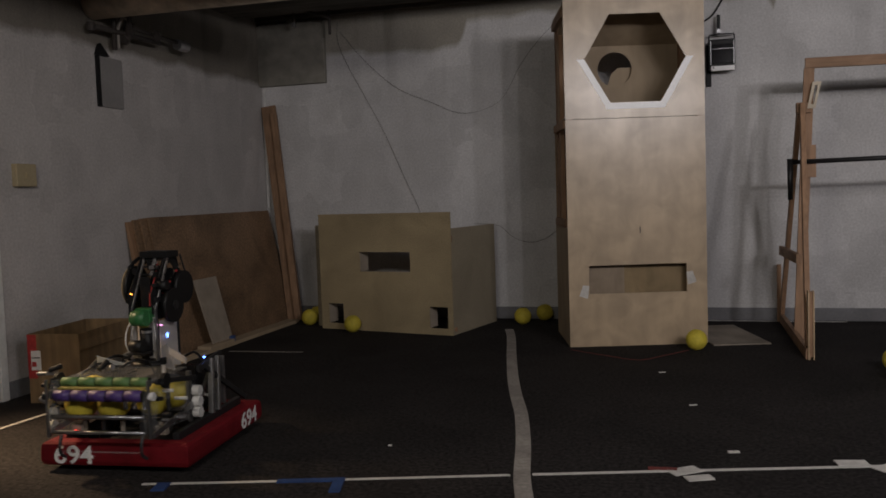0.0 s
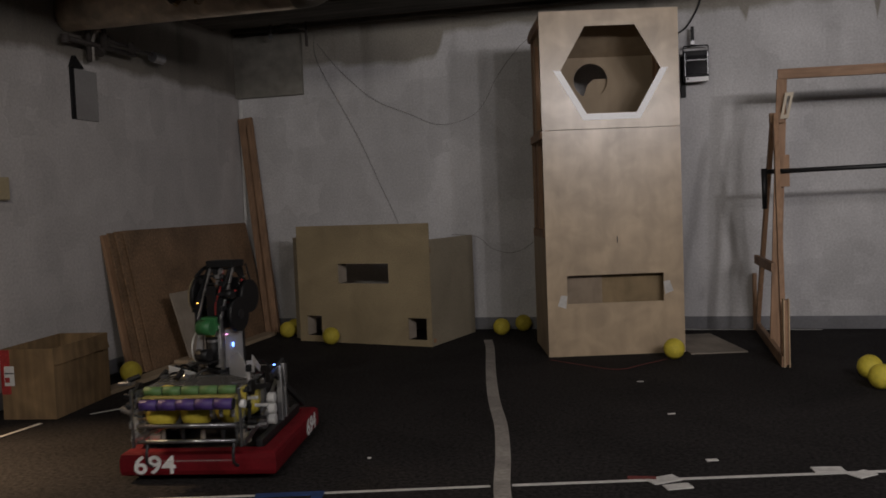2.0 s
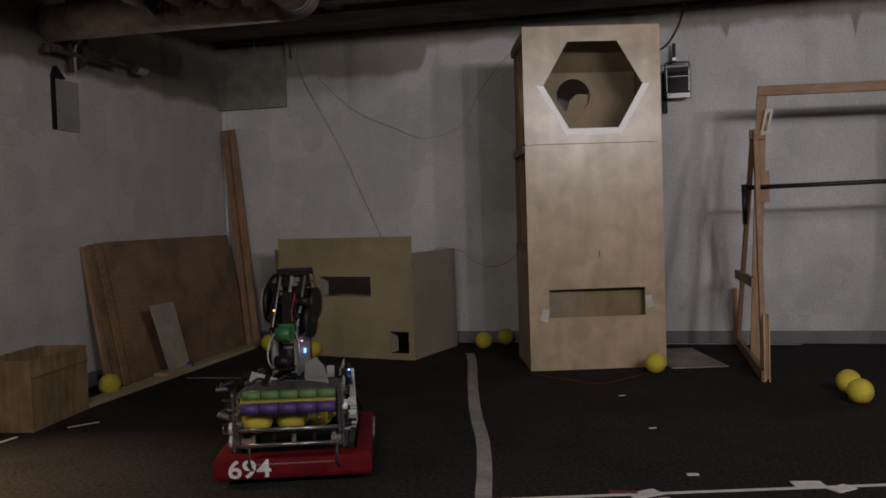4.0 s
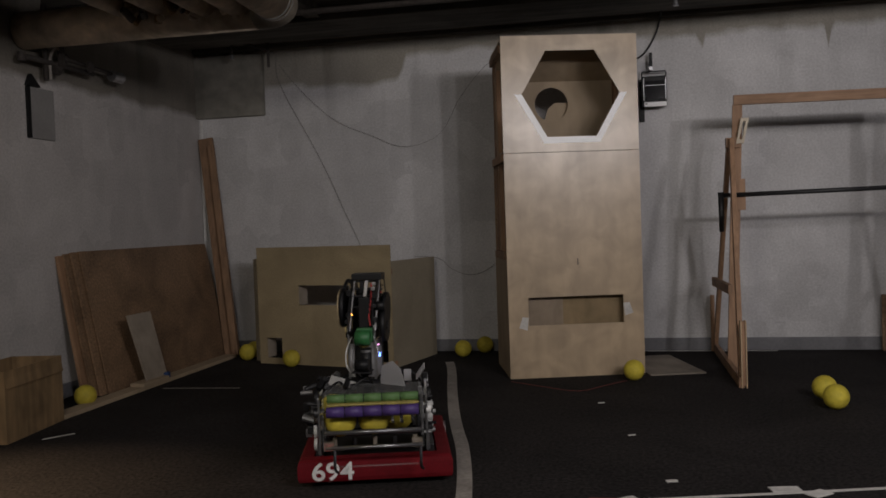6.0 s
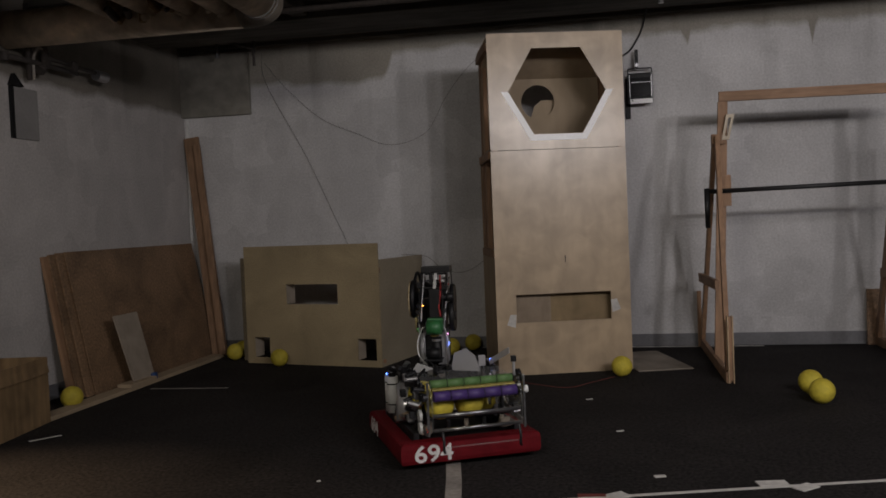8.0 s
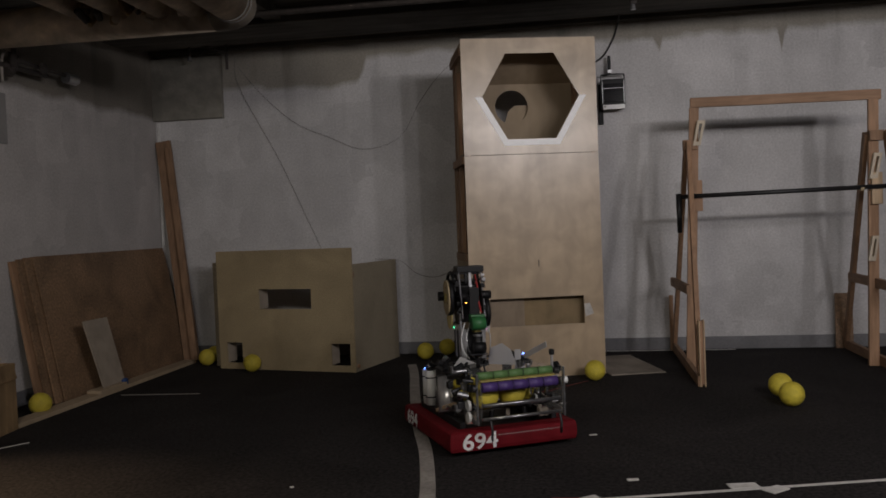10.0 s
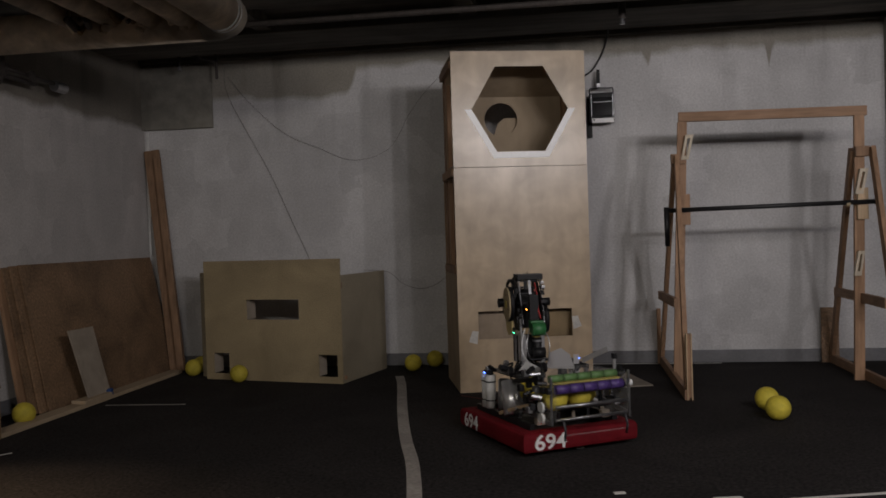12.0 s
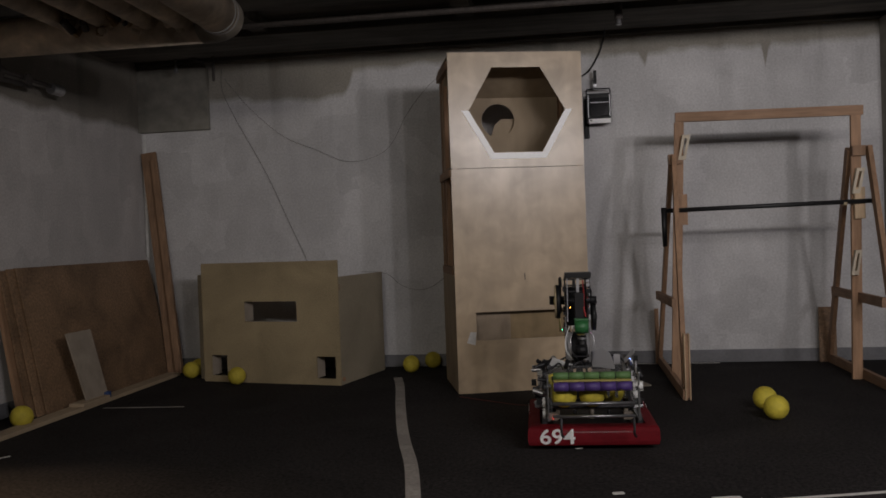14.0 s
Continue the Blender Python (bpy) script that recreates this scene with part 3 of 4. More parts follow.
solid("tall_plank", beam(B(), (-2.335, -0.32, 0.006), (-2.65, -0.085, 2.40), 0.075, 0.04, 0.004, (1, 0.1, 0)), M_PINE, "narrow pine stud leaning in the corner", "plank", ROOM)
solid("white_strip", beam(B(), (-2.79, -0.03, 1.30), (-2.79, -0.012, 2.70), 0.03, 0.012, 0.001), M_WHITE, "white strip in the wall corner", "strip", ROOM)

# ---- cardboard box ----
carton = thing("cardboard_box", "open brown cardboard box with a red and white label", "box", ROOM @ pose(-2.18, -4.20, 0, 0, 0, 7))
for d in ((-0.40, 0.0, 0.0, 0.006), (-0.40, 0.0, 0.74, 0.746), (-0.006, 0.0, 0.006, 0.74), (-0.40, -0.394, 0.006, 0.74)):
    part("side", box(B(), *d, 0.0, 0.50), M_CARD, carton)
part("bottom", box(B(), -0.394, -0.006, 0.006, 0.74, 0.0, 0.006), M_CARD, carton)
part("flap", box(B(), 0.0, 0.09, 0.0, 0.74, -0.004, 0.0, m=pose(-0.004, 0, 0.47, 0, 78, 0)), M_CARD, carton)
part("packing_tape", box(B(), -0.235, -0.175, -0.0015, 0.0, 0.0, 0.50), M_CARD, carton)
part("red_corner", box(B(), -0.401, -0.33, -0.0015, 0.0, 0.18, 0.495), M_REDPRINT, carton)
part("paper_label", box(B(), -0.375, -0.30, -0.003, -0.0015, 0.24, 0.38), M_WHITE, carton)
part("label_print", box(B(), -0.37, -0.335, -0.004, -0.003, 0.265, 0.30), M_REDPRINT, carton)
part("label_print", box(B(), -0.37, -0.305, -0.004, -0.003, 0.325, 0.333), M_BLACK, carton)

# ---- yellow balls ----
bm = B()
bmesh.ops.create_icosphere(bm, subdivisions=4, radius=0.089)
for v in bm.verts:
    v.co *= 1 + 0.006 * noise.noise(v.co * 30)
ball = solid("foam_ball", bm, M_YELLOW, "yellow foam ball resting on the carpet", "ball", pose(-4.203, -0.365, 0.089), "yellow balls")
ball.data.polygons.foreach_set("use_smooth", [True] * len(ball.data.polygons))
for i, (x, y) in enumerate(((-3.246, 1.80), (-3.20, 2.03), (-2.70, 1.215), (-0.924, 1.40), (-0.671, 1.62), (1.485, -1.70), (1.574, -1.36), (0.425, -0.30))):
    copy_thing(ball, pose(x, y, 0.089, 40 * i, 25 * i, 70 * i))

# ---- timber practice frame with a black bar ----
frame_rig = thing("climbing_rig", "pine timber climbing frame with a black bar", "climbing rig", ROOM)
# post top and foot, sill, front brace top and foot, rear brace top and foot, foot block, each by its place along the wall
for u, uf, us, f1, f0, r1, r0, ub, s in ((3.018, 2.922, 2.885, 2.951, 2.890, 2.946, 2.885, 2.905, -1), (4.550, 4.503, 4.572, 4.632, 4.580, 4.500, 4.565, 4.615, 1)):
    part("post", beam(B(), (uf, -1.15, 0.0), (u, -1.15, 2.384), 0.085, 0.04), M_PINE, frame_rig)
    part("sill", box(B(), us - 0.02, us + 0.02, -2.06, -0.06, 0.0, 0.088, 0.003), M_PINE_V, frame_rig)
    part("front_brace", beam(B(), (f0, -2.00, 0.09), (f1, -1.22, 2.07), 0.04, 0.085), M_PINE, frame_rig)
    part("rear_brace", beam(B(), (r0, -0.14, 0.09), (r1, -1.10, 2.07), 0.04, 0.085), M_PINE, frame_rig)
    part("mid_rail", beam(B(), (us - 0.03, -0.38, 0.745), (us - 0.03 + (0.05 if s < 0 else 0.0), -1.30 if s < 0 else -1.76, 0.735), 0.038, 0.085, 0.003), M_PINE_V, frame_rig)
    part("spacer", box(B(), u - 0.06 + (-0.05 if s < 0 else 0.01), u + 0.06 + (-0.05 if s < 0 else 0.01), -1.21, -1.13, 2.0, 2.09, 0.003), M_PINE, frame_rig)
    part("foot_block", box(B(), ub - 0.014, ub + 0.014, -2.066, -2.0, 0.02, 0.54, 0.002), M_PINE, frame_rig)
    for d in (-0.023, 0.015):
        part("foot_strip", box(B(), ub + d, ub + d + 0.009, -2.078, -1.99, 0.0, 0.545, 0.002), M_PINE_L, frame_rig, "pale timber strip beside the foot block")
    if s < 0:
        part("rear_block", box(B(), 2.845, 2.885, -0.10, -0.062, 0.0, 0.58, 0.003), M_PINE, frame_rig)
    else:
        part("rear_panel", box(B(), 4.475, 4.645, -0.10, -0.08, 0.0, 0.56, 0.003), M_HARD, frame_rig, "brown board at the foot of the frame")
    bm = plate(B(), [(-0.045, -0.115), (0.02, -0.115), (0.07, 0.11), (0.0, 0.11)], [[(-0.018, -0.08), (0.005, -0.08), (0.042, 0.08), (0.018, 0.08)]], -0.02, 0.02)
    part("bracket", bm, M_PINE_W, frame_rig, "pale wooden bracket", m=pose(u + (0.02 if s < 0 else -0.02), -1.20, 2.15 if s < 0 else 1.78))
    part("bar_block", box(B(), u - 0.045, u + 0.045, -1.215, -1.172, 1.44, 1.72, 0.003), M_PINE_L if s > 0 else M_PINE, frame_rig)
part("bracket", plate(B(), [(-0.04, -0.12), (0.02, -0.12), (0.055, 0.10), (0.0, 0.10)], [[(-0.012, -0.08), (0.005, -0.08), (0.032, 0.07), (0.015, 0.07)]], -0.02, 0.02), M_PINE_W, frame_rig, "pale wooden bracket", m=pose(4.50, -1.20, 1.06))
part("top_beam", beam(B(), (2.985, -1.15, 2.430), (4.615, -1.15, 2.408), 0.044, 0.088, 0.004, (0, 1, 0)), M_PINE_H, frame_rig)
bar = part("bar", tube(B(), (2.86, -1.235, 1.575), (4.67, -1.235, 1.595), 0.0205), M_PIPE, frame_rig, "black steel bar", True)
part("elbow", tube(B(), (2.85, -1.235, 1.605), (2.85, -1.235, 1.25), 0.027, 0.021), M_PIPE, frame_rig, "black elbow pipe", True)
part("end_cap", tube(B(), (4.64, -1.235, 1.595), (4.685, -1.235, 1.595), 0.027), M_PIPE, frame_rig, "", True)
for u in (4.40,):
    part("paint_chip", tube(B(), (u, -1.237, 1.5785), (u + 0.03, -1.237, 1.579), 0.0211), M_TAN, frame_rig)

# ---- wall fixtures ----
lampf = thing("flood_lamp", "black flood lamp on a bracket beside the tower", "flood lamp", ROOM @ pose(2.34, -0.02, 2.70))
part("housing", box(B(), -0.125, 0.125, -0.16, -0.02, -0.15, 0.15, 0.012), M_BLACK, lampf)
part("front_glass", box(B(), -0.095, 0.105, -0.170, -0.161, -0.09, 0.10, 0.003), M_GLASS, lampf)
part("frame_bar", box(B(), -0.095, 0.105, -0.176, -0.171, 0.050, 0.054), M_ALU, lampf)
for x in (-0.108, 0.112):
    part("frame_bar", box(B(), x - 0.003, x + 0.003, -0.176, -0.161, -0.10, 0.13), M_ALU, lampf)
part("white_bar", box(B(), -0.105, 0.118, -0.180, -0.161, -0.165, -0.118, 0.003), M_RETRO, lampf, "white bar under the glass")
part("dot", tube(B(), (-0.085, -0.182, -0.133), (-0.085, -0.180, -0.133), 0.008), M_BLACK, lampf)
part("yoke", wire(B(), [(-0.12, -0.09, 0.05), (-0.12, -0.09, 0.19), (-0.08, -0.09, 0.205), (0.08, -0.09, 0.205), (0.12, -0.09, 0.19), (0.12, -0.09, 0.05)], 0.007), M_DARK, lampf)
part("handle", box(B(), -0.045, -0.012, -0.11, -0.075, 0.20, 0.40, 0.006), M_BLACK, lampf)
part("knob", tube(B(), (-0.028, -0.13, 0.235), (-0.028, -0.10, 0.235), 0.02), M_ALU, lampf)
part("wall_plate", box(B(), -0.15, -0.10, -0.02, 0.0, -0.30, 0.12, 0.004), M_BLACK, lampf)
solid("lamp_cable", wire(B(), [(2.16, -0.06, 3.05), (2.26, -0.04, 3.12), (2.36, -0.03, 3.28), (2.41, -0.05, 3.42), (2.43, -0.2, 3.52)], 0.009), M_PIPE, "black cable from the ceiling to the flood lamp", "cable", ROOM)
solid("wall_cable", wire(B(), [(-1.83, -0.012, 3.40), (-1.80, -0.012, 3.06), (-1.36, -0.012, 2.21), (-1.10, -0.012, 1.62), (-0.90, -0.012, 1.15), (-0.80, -0.014, 0.7)], 0.0026), M_CABLE, "thin dark cable down the wall", "cable", ROOM)
solid("wall_cable", wire(B(), [(-1.80, -0.014, 3.28), (-1.53, -0.012, 2.95), (-1.15, -0.012, 2.61), (-0.76, -0.012, 2.43), (-0.38, -0.012, 2.28), (0.03, -0.012, 2.39), (0.27, -0.012, 2.76), (0.50, -0.012, 3.04), (0.80, -0.014, 3.28)], 0.0022), M_CABLE, "thin sagging cable on the wall", "cable", ROOM)
solid("wall_cable", wire(B(), [(-0.30, -0.014, 1.06), (-0.02, -0.014, 1.03), (0.14, -0.012, 0.90), (0.33, -0.012, 0.84), (0.5, -0.012, 0.88), (0.66, -0.012, 0.99), (0.85, -0.014, 1.1)], 0.0026), M_CABLE, "thin cable sagging behind the boxes", "cable", ROOM)
swb = thing("switch_box", "beige metal switch box on the wall", "switch box", ROOM @ pose(UL, -3.915, 1.645))
part("body", box(B(), 0.0, 0.05, -0.10, 0.10, -0.085, 0.085, 0.006), M_BEIGE, swb)
part("switch", box(B(), 0.051, 0.062, -0.015, 0.015, -0.02, 0.02, 0.002), M_BEIGE, swb)
spk = thing("wall_cabinet", "slim grey wall cabinet with a black edge", "wall cabinet", ROOM @ pose(UL, -2.82, 2.455))
part("body", box(B(), 0.0, 0.018, -0.13, 0.17, -0.215, 0.215, 0.004), M_BASE_L, spk)
part("edge", box(B(), 0.0, 0.022, -0.175, -0.134, -0.215, 0.215, 0.002), M_BLACK, spk)
part("top_bracket", plate(B(), [(-0.02, 0.0), (0.14, 0.0), (0.03, 0.10)], [], -0.02, 0.02), M_BLACK, spk, m=pose(0.025, -0.17, 0.217, 0, 0, 90))

# ---- pipes under the ceiling ----
PZ = 3.115
bigpipe = thing("lagged_pipe", "thick lagged pipe with an elbow under the ceiling", "pipe", ROOM)
part("run", tube(B(), (UL + 0.01, -3.0, PZ), (-0.72, -3.0, PZ), 0.15, n=32), M_RUST, bigpipe, "", True)
bm = wire(B(), [(-0.74, -3.0, PZ), (-0.62, -3.02, PZ), (-0.53, -3.12, PZ), (-0.52, -3.24, PZ)], 0.152, 28)
part("elbow", bm, M_JACKET, bigpipe, "", True)
part("return_run", tube(B(), (-0.52, -3.2, PZ), (-0.52, -9.0, PZ + 0.12), 0.15, n=32), M_RUST, bigpipe, "", True)
for v in (-3.22, -3.27):
    part("band", tube(B(), (-0.52, v, PZ), (-0.52, v - 0.012, PZ), 0.1555, n=32), M_ALU, bigpipe, "", True)
for u, z, r in ((-0.84, 3.135, 0.105), (-1.12, 3.15, 0.095), (-1.44, 3.16, 0.09), (-1.78, 3.175, 0.085)):
    p = solid("branch_pipe", tube(B(), (u, -3.02, z), (u, -9.0, z + 0.08), r, n=20), M_RUST, "smaller lagged pipe running under the ceiling", "pipe", ROOM, "branch pipes", smooth=True)
valves = thing("valve_cluster", "brass valves and fittings on the pipes", "valve", ROOM @ pose(-1.20, -3.16, 3.12))
for k in range(20):
    a = random.uniform(-0.55, 0.40)
    r = random.uniform(0.014, 0.034)
    part("fitting", tube(B(), (a, random.uniform(-0.10, 0.0), random.uniform(-0.10, 0.06)), (a + random.uniform(-0.09, 0.09), random.uniform(-0.20, -0.05), random.uniform(-0.11, 0.08)), r, n=10), random.choice((M_OLDBRASS, M_IRON, M_RUST)), valves)
drop = thing("sprinkler_pipes", "cluster of dark pipes and valves on the wall", "pipes", ROOM @ pose(UL, -2.85, 2.86))
part("riser", tube(B(), (0.10, 0.0, -0.13), (0.10, 0.0, 0.50), 0.022, n=12), M_IRON, drop, "", True)
part("riser", tube(B(), (0.16, 0.12, 0.0), (0.16, 0.12, 0.50), 0.03, n=12), M_IRON, drop, "", True)
part("branch", tube(B(), (0.13, -0.30, 0.015), (0.13, 0.62, 0.02), 0.022, n=12), M_IRON, drop, "", True)
part("branch", tube(B(), (0.16, 0.1, 0.075), (0.16, 0.95, 0.06), 0.016, n=12), M_IRON, drop, "", True)
part("valve", tube(B(), (0.16, 0.86, 0.04), (0.16, 1.02, 0.04), 0.05, n=14), M_ALU, drop, "dull metal valve")
part("valve", tube(B(), (0.12, 0.10, -0.04), (0.12, 0.22, 0.10), 0.05, n=12), M_IRON, drop)
part("tee", tube(B(), (0.10, -0.30, -0.02), (0.10, -0.30, 0.05), 0.035, n=12), M_IRON, drop)
part("wheel", tube(B(), (0.2, 0.46, 0.05), (0.22, 0.46, 0.05), 0.05, n=14), M_IRON, drop)
part("hook", wire(B(), [(0.12, 0.03, -0.12), (0.13, 0.02, 0.05), (0.15, 0.06, 0.14), (0.17, 0.14, 0.12)], 0.012), M_TAPE_GREY, drop)
for u, v, z, r in ((-2.24, -0.30, 3.455, 0.014), (2.495, -1.34, 3.40, 0.036)):
    sp = thing("sprinkler", "small sprinkler head hanging from the ceiling", "sprinkler", ROOM @ pose(u, v, z), "sprinklers")
    part("pipe", tube(B(), (0, 0, -0.08), (0, 0, 0.32), r, n=12), M_IRON, sp)
    part("head", tube(B(), (0, 0, -0.13), (0, 0, -0.08), 0.026, 0.018, n=12), M_ALU, sp)
solid("pipe_hanger", tube(wire(B(), [(-1.83, -0.25, 3.4), (-2.0, -0.4, 3.45), (-2.4, -0.8, 3.56)], 0.016), (-1.83, -0.25, 3.22), (-1.83, -0.25, 3.56), 0.016, n=10), M_IRON, "dark pipe hanger under the ceiling", "pipe hanger", ROOM)
for u0, v0, v1 in ((-2.0, -1.9, -1.9),):
    solid("ceiling_pipe", tube(B(), (UL, v0, 3.36), (UR, v1, 3.36), 0.03, n=14), M_IRON, "thin dark pipe running under the ceiling beams", "pipe", ROOM, smooth=True)

# ---- the robot ----
BW, BL_ = 0.84, 0.99
robot = thing("robot", "wheeled competition robot with red bumpers and a tall shooter", "robot", I4)


def bumper(name, a, b):
    """A padded bumper rail with a rounded section between two corners."""
    a, b = Vector(a), Vector(b)
    bm = B()
    d = (b - a).normalized()
    n = Vector((d.y, -d.x, 0))
    prof = [(0.0, 0.0), (0.062, 0.002), (0.075, 0.010), (0.081, 0.030), (0.082, 0.060), (0.081, 0.095), (0.076, 0.117), (0.062, 0.127), (0.0, 0.130)]
    rings = []
    for p in (a, b):
        s = 1 if p is b else -1
        rings.append([bm.verts.new(p + n * (x - 0.082) + d * s * (x - 0.082) + Vector((0, 0, z))) for x, z in prof])
    for i in range(len(prof) - 1):
        bm.faces.new((rings[0][i], rings[1][i], rings[1][i + 1], rings[0][i + 1]))
    for r in rings:
        bm.faces.new(r)
    bm.faces.new((rings[0][0], rings[1][0], rings[1][-1], rings[0][-1]))
    return part(name, bm, M_RED, robot, "red cloth-covered bumper")


X, Y, Z0 = BW / 2, BL_ / 2, 0.030
c = [(-X, -Y, Z0), (X, -Y, Z0), (X, Y, Z0), (-X, Y, Z0)]
bumpers = [bumper("bumper", c[i], c[(i + 1) % 4]) for i in range(4)]


def digits(parent, m, size):
    cu = bpy.data.curves.new("team_number", "FONT")
    cu.body, cu.size, cu.extrude, cu.align_x, cu.offset = "694", size, 0.001, "LEFT", 0.0022
    ob = new("team_number", cu)
    bpy.context.view_layer.update()
    me = bpy.data.meshes.new_from_object(ob.evaluated_get(bpy.context.evaluated_depsgraph_get()))
    bpy.data.objects.remove(ob)
    me.transform(Matrix.Diagonal((1.15, 1, 1, 1)))
    me.materials.clear()
    me.materials.append(M_WHITE)
    o = new("team_number", me)
    o.parent, o.matrix_basis = parent, m
    return tagged(o, "white painted team number 694")


digits(bumpers[0], pose(-0.345, -Y - 0.0015, 0.050, 90, 0, 0), 0.134)
digits(bumpers[1], pose(X + 0.0015, 0.18, 0.050, 90, 0, 90), 0.134)
digits(bumpers[3], pose(-X - 0.0015, 0.42, 0.050, 90, 0, -90), 0.134)
digits(bumpers[2], pose(0.345, Y + 0.0015, 0.050, 90, 0, 180), 0.134)

# chassis and wheels
part("chassis", box(B(), -0.32, 0.32, -0.40, 0.40, 0.06, 0.10, 0.004), M_DARK, robot)
for x in (-0.325, 0.29):
    part("chassis_rail", box(B(), x, x + 0.035, -0.405, 0.405, 0.10, 0.195, 0.004), M_DARK, robot)
for x in (-0.27, 0.27):
    for y in (-0.28, 0.0, 0.28):
        w = part("wheel", tube(B(), (x - 0.02, y, 0.075), (x + 0.02, y, 0.075), 0.0755, n=24), M_BLACK, robot)
        part("hub", tube(B(), (x - 0.022, y, 0.075), (x + 0.022, y, 0.075), 0.03, n=16), M_ALU, w)
part("belly_pan", box(B(), -0.29, 0.29, -0.36, 0.36, 0.101, 0.108), M_BLACK, robot)
part("electronics_board", box(B(), -0.22, 0.25, 0.02, 0.34, 0.19, 0.205), M_BLACK, robot)
part("battery", box(B(), -0.05, 0.13, 0.22, 0.31, 0.206, 0.37, 0.006), M_BLACK, robot)
for k in range(14):
    x, y = random.uniform(-0.2, 0.22), random.uniform(0.04, 0.32)
    s = random.uniform(0.02, 0.045)
    part("controller", box(B(), x - s, x + s, y - s * 0.7, y + s * 0.7, 0.206, 0.206 + random.uniform(0.02, 0.05), 0.003), random.choice((M_BLACK, M_DARK, M_ALU, M_PVC)), robot)

# intake reaching out over the front bumper: side plates, rollers, bars
IY = -0.19
for x in (-0.262, 0.262):
    s = 1 if x > 0 else -1
    part("side_plate", plate(B(), [(-0.62, 0.24), (-0.10, 0.20), (-0.03, 0.36), (-0.30, 0.50), (-0.59, 0.51), (-0.64, 0.38)], [[(-0.52, 0.28), (-0.20, 0.26), (-0.20, 0.36), (-0.48, 0.38)]], -0.003, 0.003), M_CLEAR, robot, "clear plastic side plate", m=Matrix(((0, 1, 0, x), (1, 0, 0, 0), (0, 0, 1, 0), (0, 0, 0, 1))))
    part("upright", box(B(), x - 0.006 + 0.02 * s, x + 0.006 + 0.02 * s, -0.430 + IY, -0.412 + IY, 0.22, 0.52, 0.003), M_SATIN, robot)
    part("upright", box(B(), x - 0.012, x + 0.012, -0.15, -0.125, 0.185, 0.47, 0.003), M_SATIN, robot)
    part("swing_arm", beam(B(), (x + 0.03 * s, -0.60, 0.235), (x + 0.03 * s, -0.10, 0.30), 0.010, 0.032), M_SATIN, robot)
    part("swing_arm", beam(B(), (x + 0.035 * s, -0.55, 0.50), (x + 0.035 * s, -0.12, 0.43), 0.010, 0.028), M_DARK, robot)
    part("bearing", tube(B(), (x + 0.02 * s, -0.60, 0.435), (x + 0.045 * s, -0.60, 0.435), 0.022, n=14), M_WHITE if s > 0 else M_DARK, robot)
    part("gear", tube(B(), (x + 0.03 * s, -0.47, 0.49), (x + 0.05 * s, -0.47, 0.49), 0.040, n=18), M_BLACK, robot)
    part("foot_block", box(B(), x - 0.04 - 0.02 * s, x + 0.02 - 0.02 * s, -0.42, -0.38, 0.185, 0.235, 0.004), M_MATGREY, robot)
    part("spacer", tube(B(), (x - 0.02 * s, -0.34, 0.19), (x - 0.02 * s, -0.34, 0.46), 0.012, n=12), M_DARK, robot)
for y, z, mtl, r in ((-0.335 + IY, 0.492, M_GREEN, 0.024), (-0.405 + IY, 0.435, M_PURPLE, 0.029)):
    shaft = part("roller", tube(B(), (-0.245, y, z), (0.245, y, z), r * 0.9, n=20), mtl, robot, "green roller" if mtl is M_GREEN else "purple roller", True)
    for k in range(5):
        x0 = -0.244 + k * 0.098
        part("sleeve", tube(B(), (x0, y, z), (x0 + 0.094, y, z), r, n=20), mtl, shaft, "", True)
        part("black_band", tube(B(), (x0 + 0.0943, y, z), (x0 + 0.0977, y, z), r * 1.04, n=20), M_BLACK, shaft)
part("band", box(B(), -0.244, 0.244, -0.385 + IY, -0.345 + IY, 0.462, 0.472, 0.003), M_BELT, robot, "yellow band between the rollers")
part("top_plate", box(B(), -0.27, 0.27, -0.50, -0.17, 0.495, 0.500), M_CLEAR, robot)
part("front_bar", tube(B(), (-0.255, -0.43 + IY, 0.332), (0.255, -0.43 + IY, 0.332), 0.012, n=14), M_SATIN, robot, "", True)
part("front_bar", tube(B(), (-0.255, -0.43 + IY, 0.252), (0.255, -0.43 + IY, 0.252), 0.010, n=14), M_SATIN, robot, "", True)
part("bumper_bar", tube(B(), (-0.20, -0.63, 0.155), (0.24, -0.63, 0.155), 0.005, n=12), M_CLEAR, robot, "", True)
for x in (-0.205, 0.245):
    part("bar_hook", wire(B(), [(x, -0.62, 0.24), (x, -0.64, 0.19), (x, -0.635, 0.145), (x + 0.012, -0.61, 0.12)], 0.008), M_DARK, robot)
part("rear_bar", tube(B(), (-0.28, -0.40, 0.27), (0.28, -0.40, 0.27), 0.010, n=12), M_DARK, robot)
for k in range(5):
    x = -0.22 + 0.11 * k
    part("standoff", tube(B(), (x, -0.39, 0.19), (x, -0.39, 0.25), 0.013, n=10), M_DARK if k % 2 else M_MATGREY, robot)
for x in (0.10, 0.15, 0.21):
    part("piston", tube(B(), (x, -0.52, 0.35), (x, -0.52, 0.41), 0.012, n=10), M_CHROME, robot)
